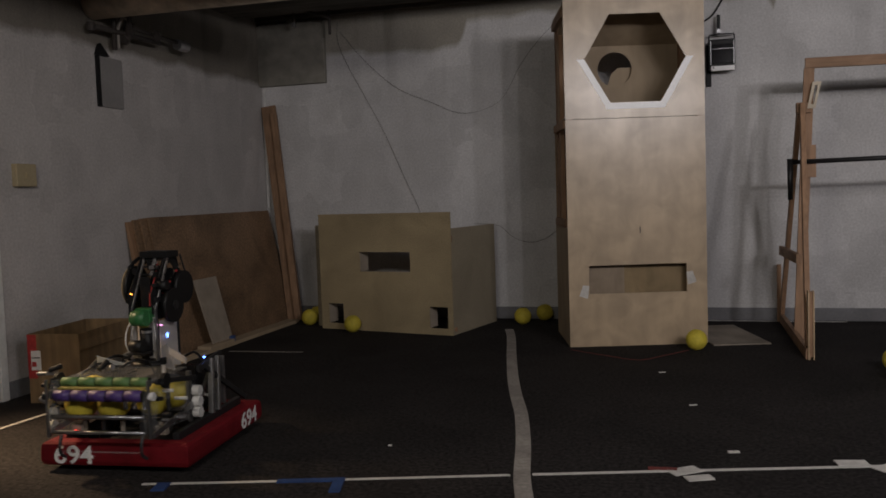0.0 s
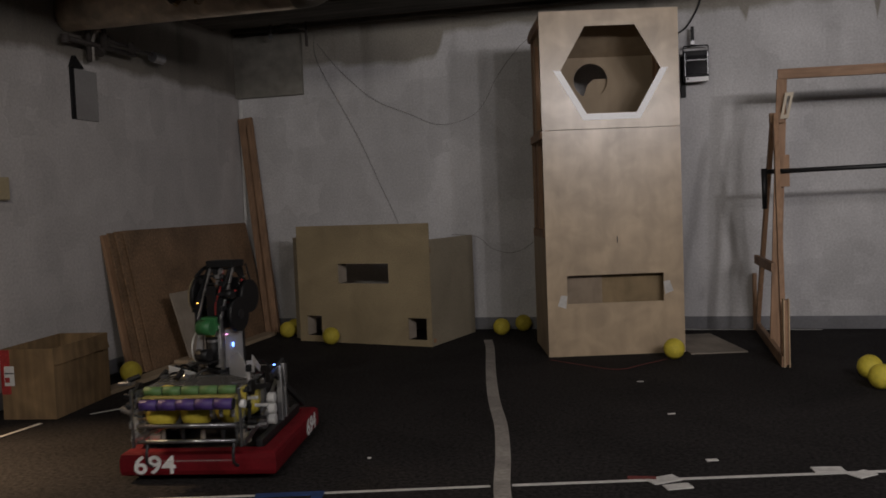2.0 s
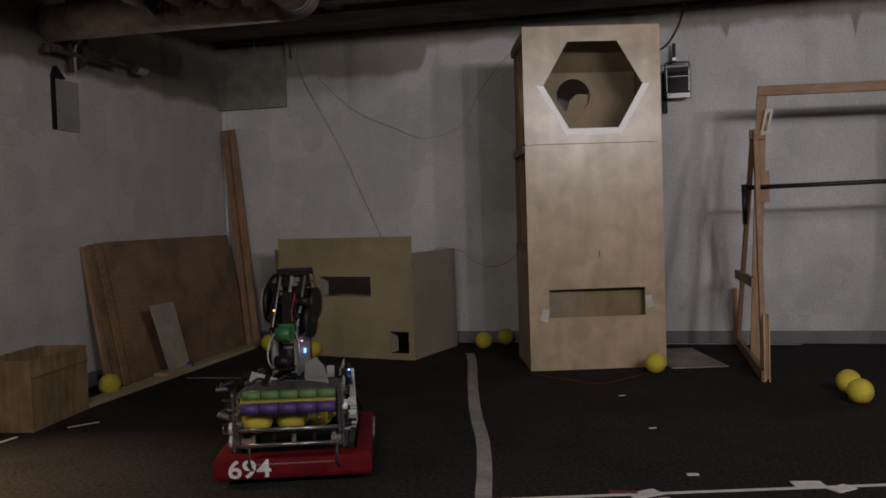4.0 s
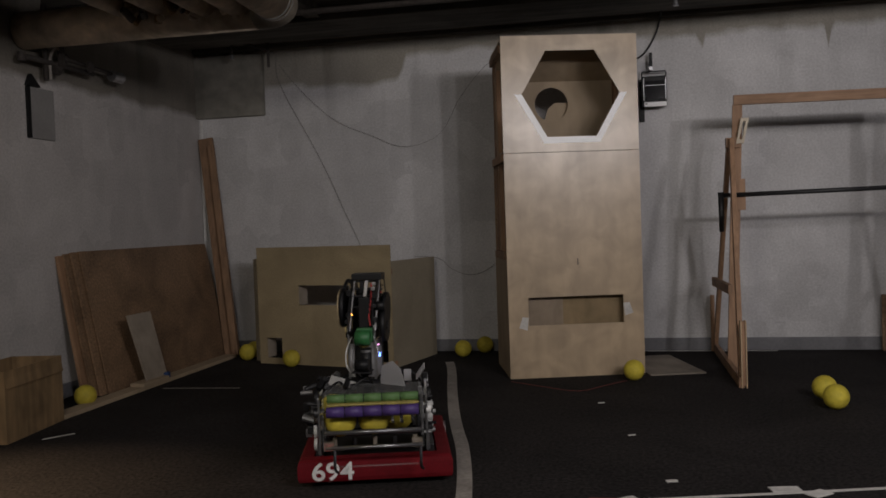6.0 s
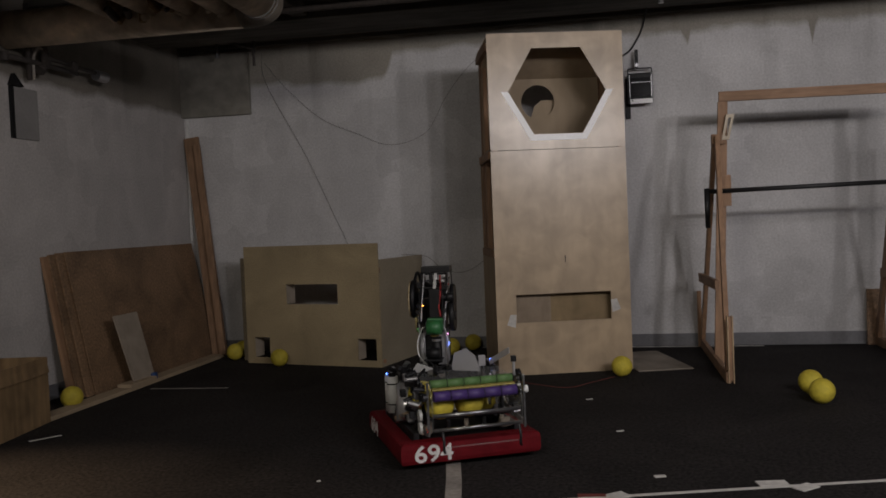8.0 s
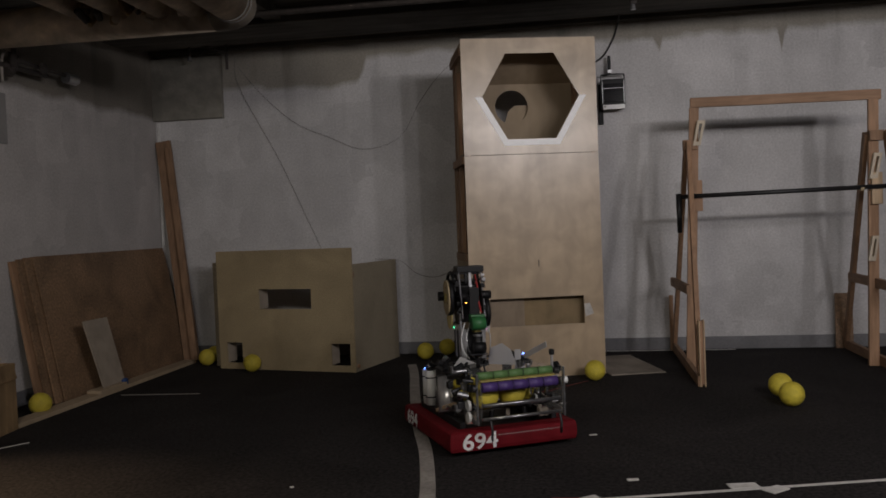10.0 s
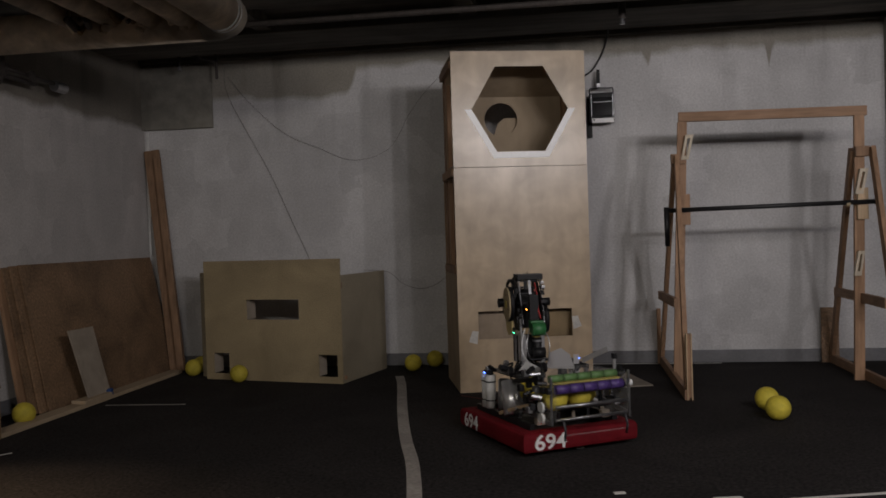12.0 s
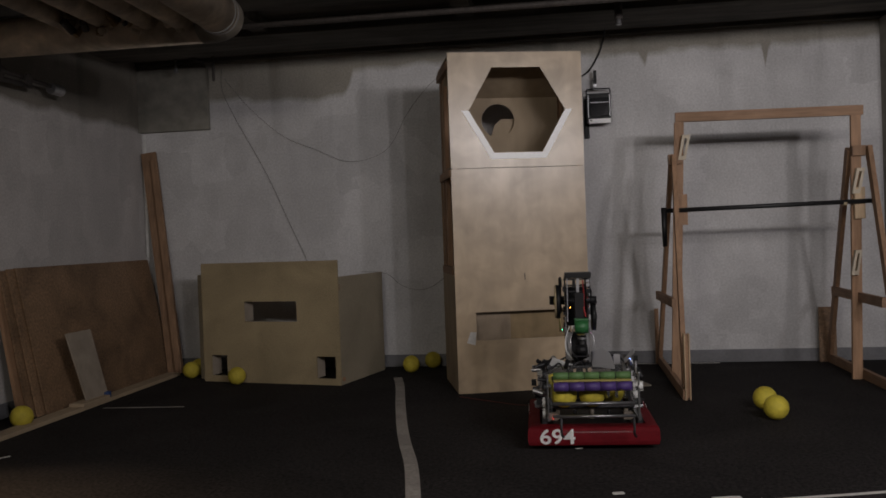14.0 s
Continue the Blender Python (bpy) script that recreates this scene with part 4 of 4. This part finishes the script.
for x, y, z in ((-0.18, -0.47, 0.365), (0.0, -0.46, 0.365), (0.13, -0.30, 0.345), (-0.232, -0.275, 0.385), (0.16, -0.10, 0.34)):
    bm = B()
    bmesh.ops.create_icosphere(bm, subdivisions=3, radius=0.086)
    bb = part("carried_ball", bm, M_YELLOW, robot, "yellow foam ball held in the robot", m=pose(x, y, z))
    bb.data.polygons.foreach_set("use_smooth", [True] * len(bb.data.polygons))
# motors, gearboxes and wiring behind the rollers on the near corner
for k in range(12):
    x, y, z = random.uniform(-0.33, -0.12), random.uniform(-0.36, 0.16), random.uniform(0.455, 0.52)
    a, r = random.uniform(0, 6.28), random.uniform(0.012, 0.028)
    l = random.uniform(0.03, 0.07)
    part("fitting", tube(B(), (x, y, z), (x + l * math.cos(a), y + l * math.sin(a), z + random.uniform(-0.02, 0.04)), r, n=10), random.choice((M_BLACK, M_BLACK, M_DARK, M_ALU)), robot)
for k in range(22):
    x, y, z = random.uniform(-0.37, -0.275), random.uniform(-0.56, -0.30), random.uniform(0.25, 0.54)
    if k % 2:
        part("gearbox", box(B(), x - 0.016, x + 0.016, y - 0.02, y + 0.02, z - 0.02, z + 0.02, 0.003), random.choice((M_BLACK, M_DARK, M_DARK, M_ALU)), robot)
    else:
        part("gearbox_shaft", tube(B(), (x - 0.03, y, z), (x + 0.03, y + random.uniform(-0.03, 0.03), z + random.uniform(-0.02, 0.02)), random.uniform(0.006, 0.018), n=12), random.choice((M_BLACK, M_DARK, M_DARK, M_ALU)), robot)
for k in range(8):
    y, z = random.uniform(-0.55, -0.30), random.uniform(0.25, 0.50)
    part("gearbox_shaft", tube(B(), (0.27, y, z), (0.31 + random.uniform(0, 0.04), y, z), random.uniform(0.006, 0.016), n=12), random.choice((M_BLACK, M_DARK, M_ALU, M_PVC)), robot)
part("shelf", box(B(), -0.30, -0.13, -0.20, 0.24, 0.455, 0.463), M_DARK, robot)
part("paper_card", plate(B(), [(-0.02, 0.0), (0.16, 0.0), (0.0, 0.09)], [], 0.0, 0.002), M_WHITE, robot, "white card wedge", m=pose(-0.25, -0.16, 0.50, 40, 0, 10))
# funnel side with steel can and wood slat
part("steel_can", tube(B(), (-0.30, -0.12, 0.20), (-0.27, -0.03, 0.41), 0.062, n=24), M_CAN, robot, "shiny steel can", True)
part("steel_can", tube(B(), (-0.30, 0.02, 0.21), (-0.25, 0.10, 0.40), 0.042, n=20), M_ALU, robot, "", True)
part("wood_slat", beam(B(), (-0.345, 0.0, 0.20), (-0.345, -0.44, 0.33), 0.008, 0.022), M_PINE_L, robot, "pale wooden slat")
for z in (0.255, 0.325):
    part("idler_wheel", tube(B(), (-0.318, -0.53, z), (-0.302, -0.53, z), 0.033, n=18), M_PVC, robot, "white idler wheel")
for y in (0.185, 0.25):
    t_ = part("air_tank", tube(B(), (-0.315, y, 0.20), (-0.315, y, 0.43), 0.036, n=20), M_PVC, robot, "white air tank", True)
    part("cap", tube(B(), (-0.315, y, 0.43), (-0.315, y, 0.455), 0.022, n=14), M_BLACK, t_)
    for z in (0.25, 0.38):
        part("strap", tube(B(), (-0.315, y, z), (-0.315, y, z + 0.008), 0.0375, n=20), M_BLACK, t_)
# far side: climber rails and struts
for y in (0.02, 0.10):
    part("climber_rail", beam(B(), (0.315, y, 0.19), (0.30, y + 0.05, 0.50), 0.03, 0.03), M_ALU, robot)
part("climber_strut", beam(B(), (0.29, -0.02, 0.48), (0.345, 0.42, 0.19), 0.02, 0.03), M_DARK, robot)
part("climber_strut", beam(B(), (0.30, 0.08, 0.47), (0.20, 0.10, 0.24), 0.02, 0.02), M_ALU, robot)
for z in (0.36, 0.30, 0.24):
    part("spool", tube(B(), (0.29, -0.14, z), (0.33, -0.14, z), 0.03, n=16), M_PVC, robot)
part("climber_arm", beam(B(), (0.28, 0.24, 0.50), (0.30, -0.10, 0.47), 0.02, 0.035), M_DARK, robot)
part("camera_mast", beam(B(), (0.285, -0.45, 0.49), (0.285, -0.45, 0.575), 0.012, 0.02), M_MILK, robot, "milky plastic mast")
part("mast_head", box(B(), 0.272, 0.298, -0.465, -0.435, 0.57, 0.605, 0.003), M_BLACK, robot)

# the shooter column
before = set(robot.children)
CX, CY = -0.06, 0.06
bm = B()
for r0, r1, z0, z1 in ((0.04, 0.115, 0.464, 0.49), (0.045, 0.095, 0.49, 0.50)):
    ring = [[bm.verts.new((CX + r * math.cos(a), CY + r * math.sin(a), z)) for a in [2 * math.pi * k / 28 for k in range(28)]] for r, z in ((r1, z0), (r1, z1), (r0, z1), (r0, z0))]
    for p, q in zip(ring, ring[1:] + ring[:1]):
        for k in range(28):
            bm.faces.new((p[k], p[(k + 1) % 28], q[(k + 1) % 28], q[k]))
turret = part("turntable", bm, M_BLACK, robot, "black turntable ring", True)
for sx in (-0.075, 0.075):
    part("white_panel", plate(B(), [(-0.05, 0.505), (0.16, 0.505), (0.16, 0.71), (-0.04, 0.71)], [], -0.002, 0.002), M_MILK, robot, "milky white plastic side panel", m=Matrix(((0, 1, 0, CX + sx), (1, 0, 0, CY + 0.02), (0, 0, 1, 0), (0, 0, 0, 1))))
    part("column_rail", beam(B(), (CX + sx * 1.05, CY - 0.06, 0.50), (CX + sx * 1.05, CY - 0.06, 0.80), 0.012, 0.022), M_ALU, robot)
    part("hood_rail", beam(B(), (CX + 0.01 + sx * 1.02, CY - 0.075, 0.77), (CX + 0.02 + sx * 1.02, CY + 0.07, 1.065), 0.008, 0.018), M_ALU, robot)
    part("hood_side", plate(B(), [(-0.09, 0.76), (-0.02, 0.72), (0.12, 0.72), (0.21, 0.82), (0.23, 0.94), (0.19, 1.04), (0.16, 1.062), (0.06, 1.062), (-0.02, 0.95), (-0.09, 0.86)], [[(0.05, 0.93), (0.13, 0.91), (0.17, 0.97), (0.12, 1.02), (0.08, 1.01)], [(-0.04, 0.79), (0.05, 0.76), (0.06, 0.82), (-0.03, 0.86)]], -0.003, 0.003), M_BLACK, robot, m=Matrix(((0, 1, 0, CX + sx * 0.98), (1, 0, 0, CY), (0, 0, 1, 0), (0, 0, 0, 1))))
wing = plate(B(), [(0.0, 0.470), (0.20, 0.470), (0.165, 0.565), (0.105, 0.605), (0.025, 0.575)], [], -0.002, 0.002)
part("wing_panel", wing, M_MILK, robot, "milky white plastic panel beside the column", m=pose(0.028, 0.0, 0, 0, 0, -41))
part("wing_step", box(B(), 0.172, 0.215, -0.127, -0.123, 0.502, 0.565), M_MILK, robot, "milky white plastic step")
part("front_plate", box(B(), CX + 0.034, CX + 0.074, CY - 0.072, CY - 0.068, 0.515, 0.705), M_MILK, robot, "milky white plastic front plate")
part("chute_edge", beam(B(), (0.245, -0.12, 0.52), (0.285, -0.38, 0.62), 0.006, 0.034), M_MILK, robot, "milky plastic chute edge")
part("hood_cap", box(B(), CX - 0.072, CX + 0.112, CY + 0.035, CY + 0.155, 1.048, 1.085, 0.004), M_BLACK, robot, "black cap on top of the shooter")
part("hood_back", box(B(), CX - 0.07, CX + 0.07, CY + 0.15, CY + 0.16, 0.72, 0.985), M_BLACK, robot)
part("centre_plate", box(B(), CX - 0.012, CX + 0.052, CY - 0.062, CY - 0.054, 0.79, 0.955, 0.003), M_BLACK, robot)
for y, z in ((0.02, 0.96), (0.045, 1.0), (0.06, 1.04), (-0.01, 0.90)):
    part("cross_rod", tube(B(), (CX - 0.085, CY + y, z), (CX + 0.10, CY + y, z), 0.006, n=10), M_DARK, robot)
part("latch", beam(B(), (CX + 0.012, CY + 0.015, 0.955), (CX + 0.018, CY + 0.055, 1.05), 0.02, 0.008), M_ALU, robot)
part("latch_block", box(B(), CX - 0.022, CX + 0.0, CY + 0.03, CY + 0.06, 0.985, 1.035, 0.002), M_BLACK, robot)
for y0, z0, y1, z1 in ((0.19, 1.06, 0.25, 0.93), (0.25, 0.93, 0.22, 0.80), (0.03, 1.05, -0.04, 0.95)):
    part("hood_strut", beam(B(), (CX + 0.098, CY + y0, z0), (CX + 0.098, CY + y1, z1), 0.006, 0.014), M_DARK, robot)
for k in range(9):
    y = 0.02 + 0.025 * k
    part("hood_bolt", tube(B(), (CX + 0.078, CY + y, 0.86 + 0.018 * k), (CX + 0.086, CY + y, 0.86 + 0.018 * k), 0.006, n=8), M_CHROME if k % 3 else M_REDPRINT, robot)
part("red_cable", wire(B(), [(CX + 0.05, CY + 0.03, 1.03), (CX + 0.055, CY - 0.01, 0.95), (CX + 0.05, CY - 0.06, 0.86), (CX + 0.06, CY - 0.08, 0.80)], 0.005), M_REDPRINT, robot, "red cable on the shooter hood")
part("motor", tube(B(), (CX - 0.185, CY + 0.16, 0.895), (CX - 0.08, CY + 0.16, 0.895), 0.030, n=18), M_BLACK, robot, "black motor", True)
part("motor", tube(B(), (CX + 0.08, CY - 0.02, 0.905), (CX + 0.14, CY - 0.02, 0.905), 0.026, n=18), M_BLACK, robot, "black motor", True)
part("flywheel", tube(B(), (CX + 0.105, CY + 0.055, 0.79), (CX + 0.135, CY + 0.055, 0.79), 0.094, n=32), M_BLACK, robot, "black flywheel", True)
part("flywheel", tube(B(), (CX + 0.092, CY + 0.20, 0.875), (CX + 0.118, CY + 0.20, 0.875), 0.092, n=32), M_BLACK, robot, "black flywheel", True)
part("flywheel_hub", tube(B(), (CX + 0.136, CY + 0.055, 0.79), (CX + 0.144, CY + 0.055, 0.79), 0.026, n=14), M_DARK, robot)
part("pulley_disc", tube(B(), (CX - 0.149, CY + 0.065, 0.892), (CX - 0.139, CY + 0.065, 0.892), 0.110, n=36), M_TAN, robot, "tan wooden pulley disc", True)
part("lower_disc", tube(B(), (CX - 0.122, CY + 0.12, 0.775), (CX - 0.112, CY + 0.12, 0.775), 0.092, n=28), M_CREAM, robot, "yellowish lower pulley disc", True)
part("flywheel", tube(B(), (CX - 0.138, CY + 0.065, 0.892), (CX - 0.112, CY + 0.065, 0.892), 0.114, n=32), M_BLACK, robot, "black flywheel", True)
part("flywheel", tube(B(), (CX - 0.135, CY + 0.20, 0.865), (CX - 0.10, CY + 0.20, 0.865), 0.055, n=20), M_BLACK, robot, "small black flywheel", True)
for k in range(3):
    a = radians(90 + 120 * k)
    part("disc_slot", box(B(), CX - 0.151, CX - 0.1492, CY + 0.065 + 0.06 * math.cos(a) - 0.02, CY + 0.065 + 0.06 * math.cos(a) + 0.02, 0.892 + 0.06 * math.sin(a) - 0.006, 0.892 + 0.06 * math.sin(a) + 0.006), M_CHIPD, robot)
part("pulley_ring", tube(B(), (CX - 0.155, CY + 0.065, 0.892), (CX - 0.1492, CY + 0.065, 0.892), 0.026, n=20), M_BELT, robot)
part("belt", wire(B(), [(CX - 0.106, CY + 0.24, 0.80), (CX - 0.106, CY + 0.235, 0.93), (CX - 0.106, CY + 0.19, 1.02), (CX - 0.106, CY + 0.08, 1.045), (CX - 0.106, CY - 0.02, 1.0)], 0.011), M_BLACK, robot, "", True)
part("green_plate", box(B(), CX - 0.02, CX + 0.075, CY - 0.115, CY - 0.05, 0.715, 0.79, 0.004), M_GREENP, robot, "green painted gearbox plate")
part("yellow_gear", tube(B(), (CX + 0.02, CY - 0.09, 0.685), (CX + 0.02, CY - 0.09, 0.712), 0.028, n=18), M_BELT, robot, "yellow gear")
part("hopper_motor", tube(B(), (CX + 0.03, CY - 0.08, 0.53), (CX + 0.03, CY - 0.08, 0.68), 0.030, n=18), M_BLACK, robot, "black motor", True)
part("motor_cap", tube(B(), (CX + 0.03, CY - 0.08, 0.655), (CX + 0.03, CY - 0.08, 0.668), 0.032, n=18), M_ALU, robot)
for k, (x0, sgn) in enumerate(((-0.055, -1), (-0.02, -1), (0.075, 1))):
    part("cable_loop", wire(B(), [(CX + x0, CY - 0.08, 0.74), (CX + x0 + 0.03 * sgn, CY - 0.11, 0.66), (CX + x0 + 0.025 * sgn, CY - 0.12, 0.58), (CX + x0 + 0.02, CY - 0.10, 0.52)], 0.0038), random.choice((M_WHITE, M_BLACK, M_ALU)) if k else M_WHITE, robot)
for k in range(12):
    z = random.uniform(0.72, 1.03)
    s = random.choice((-1, 1))
    part("bracket", box(B(), CX + s * 0.082 - 0.012, CX + s * 0.082 + 0.012, CY - 0.09 + random.uniform(0, 0.08), CY - 0.06 + random.uniform(0.02, 0.1), z, z + random.uniform(0.01, 0.035), 0.002), random.choice((M_DARK, M_ALU, M_BLACK, M_BLACK)), robot)
# two added plates, they screen the light bar from the front
part("back_plate", box(B(), CX - 0.05, CX + 0.034, CY - 0.036, CY - 0.032, 0.505, 0.70), M_BLACK, robot)
part("front_plate", box(B(), CX - 0.072, CX - 0.046, CY - 0.074, CY - 0.070, 0.515, 0.70), M_MILK, robot, "milky white plastic front plate")
for ob in robot.children:
    if ob not in before and ob is not turret and not ob.name.startswith(("wing", "chute")):
        ob.parent = turret
for ob in (*turret.children, *robot.children):
    if ob not in before:
        for v in ob.data.vertices:
            if v.co.z > 0.5:
                v.co.z = 0.5 + (v.co.z - 0.5) * 1.065
# added black wells, they hide the light bars while these are off
for cx, cy in ((CX + 0.01, CY + 0.08), (0.190, 0.06)):
    for x0, x1, y0, y1 in ((-0.024, -0.02, -0.02, 0.02), (0.02, 0.024, -0.02, 0.02), (-0.024, 0.024, 0.02, 0.024), (-0.024, 0.024, -0.024, -0.02)):
        part("light_well", box(B(), cx + x0, cx + x1, cy + y0, cy + y1, 0.200, 0.463), M_BLACK, robot)
for y0, z0, z1 in ((-0.05, 0.50, 0.74), (0.165, 0.50, 0.74)):
    for sx in (-0.07, 0.07):
        part("column_post", box(B(), CX + sx - 0.011, CX + sx + 0.011, CY + y0 - 0.011, CY + y0 + 0.011, z0, z1, 0.002), M_DARK, turret)
part("feeder_motor", tube(B(), (CX - 0.02, CY - 0.16, 0.60), (CX + 0.06, CY - 0.16, 0.60), 0.035, n=18), M_BLACK, turret, "black motor", True)
part("feeder_plate", box(B(), CX - 0.04, CX + 0.07, CY - 0.19, CY - 0.06, 0.555, 0.562), M_DARK, turret)
part("green_wheel", tube(B(), (CX - 0.02, CY - 0.13, 0.755), (CX + 0.07, CY - 0.13, 0.755), 0.044, n=20), M_GREENP, turret, "green compliant wheel", True)
part("controller_box", box(B(), CX - 0.099, CX - 0.078, CY + 0.03, CY + 0.13, 0.70, 0.735, 0.003), M_MATGREY, turret)
part("indicator", box(B(), CX - 0.102, CX - 0.0995, CY + 0.05, CY + 0.085, 0.712, 0.718), M_GREEN_LED, turret, "green indicator light")
part("cross_rail", beam(B(), (-0.31, 0.25, 0.49), (0.29, 0.25, 0.49), 0.03, 0.03), M_ALU, robot)
for x in (-0.30, 0.28):
    part("mast", beam(B(), (x, 0.25, 0.195), (x, 0.25, 0.48), 0.03, 0.03), M_ALU, robot)
for x0, y0, x1, y1 in ((-0.27, -0.10, -0.10, 0.20), (-0.24, 0.14, -0.30, -0.10), (0.05, 0.2, 0.26, 0.05), (-0.15, -0.2, -0.02, -0.05), (-0.30, -0.33, -0.18, -0.12)):
    part("cable", wire(B(), [(x0, y0, 0.47), ((x0 + x1) / 2 + 0.03, (y0 + y1) / 2 - 0.03, 0.53), (x1, y1, 0.49), (x1 + 0.02, y1 + 0.03, 0.42)], 0.007), M_BLACK, robot)
# small indicator lights
part("indicator", box(B(), CX - 0.048, CX - 0.041, CY - 0.108, CY - 0.100, 0.887, 0.893), M_ORANGE_LED, turret, "orange indicator light")
part("indicator", box(B(), 0.285, 0.297, 0.0, 0.012, 0.515, 0.522), M_BLUE_LED, robot, "blue indicator light")
part("indicator", box(B(), CX + 0.084, CX + 0.09, CY + 0.03, CY + 0.042, 0.62, 0.645), M_BLUE_LED, turret, "blue indicator light")
part("indicator", box(B(), -0.345, -0.338, 0.22, 0.232, 0.44, 0.446), M_BLUE_LED, robot, "blue indicator light")
part("indicator", box(B(), -0.255, -0.246, -0.432, -0.425, 0.20, 0.208), M_RED_LED, robot, "red indicator light")
part("indicator", box(B(), CX + 0.09, CX + 0.098, CY - 0.04, CY - 0.028, 0.70, 0.705), M_PINK_LED, turret, "pink indicator light")
part("dark_post", box(B(), CX - 0.086, CX - 0.078, CY + 0.035, CY + 0.052, 0.50, 0.72), M_BLACK, turret)
# the red light bar rises out of its added well and sinks again, instead of blinking
leds = [part("light_bar", box(B(), -w, w, -w, w, 0.0, h, 0.003), M_LED, robot, "glowing red light bar") for h, w in ((0.14, 0.008), (0.062, 0.015))]


# seconds, x, y, turn of the robot on the floor
DRIVE = [
    (0.0, -3.34, -2.72, -9), (0.2, -3.33, -2.66, -3), (0.4, -3.24, -2.68, 8), (0.6, -3.18, -2.75, 13), (0.8, -3.16, -2.79, 5), (1.0, -3.11, -2.74, -5),
    (1.2, -3.05, -2.66, -6), (1.4, -3.01, -2.61, 14), (1.6, -2.96, -2.68, 19), (1.8, -2.89, -2.72, 7), (2.0, -2.83, -2.66, -5), (2.2, -2.78, -2.56, -2),
    (2.4, -2.70, -2.55, 9), (2.6, -2.66, -2.63, 20), (2.9, -2.58, -2.68, -3), (3.05, -2.55, -2.61, -5), (3.2, -2.52, -2.54, -1), (3.6, -2.41, -2.56, 21), (4.1, -2.28, -2.53, 0),
    (4.6, -2.12, -2.53, 22), (5.05, -1.98, -2.47, 0), (5.3, -1.91, -2.43, 8), (5.5, -1.86, -2.48, 23), (5.7, -1.81, -2.51, 18), (5.9, -1.76, -2.51, 4),
    (6.1, -1.72, -2.41, -1), (6.3, -1.66, -2.30, 13), (6.5, -1.59, -2.33, 24), (6.7, -1.52, -2.41, 22), (6.9, -1.48, -2.40, 7), (7.1, -1.46, -2.29, 4),
    (7.3, -1.41, -2.22, 14), (7.5, -1.32, -2.23, 28), (7.7, -1.26, -2.30, 24), (7.9, -1.23, -2.26, 13), (8.1, -1.22, -2.20, 11), (8.2, -1.21, -2.17, 14),
    (8.55, -1.12, -2.14, 29), (9.05, -1.02, -2.06, 11), (9.55, -0.90, -2.02, 31), (10.05, -0.77, -1.93, 12), (10.3, -0.70, -1.87, 22), (10.5, -0.58, -1.92, 36),
    (10.7, -0.51, -1.98, 29), (10.9, -0.51, -1.98, 15), (11.1, -0.52, -1.89, 10), (11.3, -0.46, -1.81, 29), (11.5, -0.34, -1.80, 40), (11.7, -0.27, -1.87, 32),
    (11.9, -0.26, -1.83, 19), (12.1, -0.25, -1.72, 15), (12.3, -0.19, -1.68, 26), (12.5, -0.08, -1.70, 45), (12.7, 0.02, -1.73, 37), (12.9, 0.05, -1.75, 28), (13.0, 0.06, -1.73, 22),
    (13.1, 0.07, -1.70, 6), (13.3, 0.08, -1.69, -13), (13.5, 0.075, -1.72, -13), (14.0, 0.075, -1.76, -13),
]


# seconds and turn of the turret on the robot
AIM = [(0.0, -5), (0.5, -10), (1.0, -8), (1.5, -15), (2.0, -15), (2.5, -15), (3.0, -12), (4.2, -15), (5.5, -16), (6.0, -10), (6.5, -8), (7.0, -10), (7.5, -14), (8.0, -23), (9.2, -12),
       (10.3, -4), (10.5, 0), (11.0, -8), (11.5, 8), (12.0, -14), (12.5, 12), (13.0, -12), (13.5, 0), (14.0, 0)]


def blink(led, x, y):
    low_, up = pose(x, y, 0.27), pose(x, y, 0.505)
    rows = [(0.0, low_)]
    for k in range(35):
        a = 0.4 * k
        rows += [(a + 0.0333, low_), (a + 0.0667, up), (a + 0.2333, up), (a + 0.2667, low_)]
    rows.append((14.0, low_))
    walk(led, [r for r in rows if r[0] <= 14.0])


def motions():
    walk(robot, [(t, pose(x, y, 0, 0, 0, a)) for t, x, y, a in DRIVE])
    walk(turret, [(t, pose(CX, CY, 0, 0, 0, a) @ pose(-CX, -CY, 0)) for t, a in AIM])
    for led, x, y in ((leds[0], CX + 0.01, CY + 0.08), (leds[1], 0.190, 0.06)):
        blink(led, x, y)


motions()
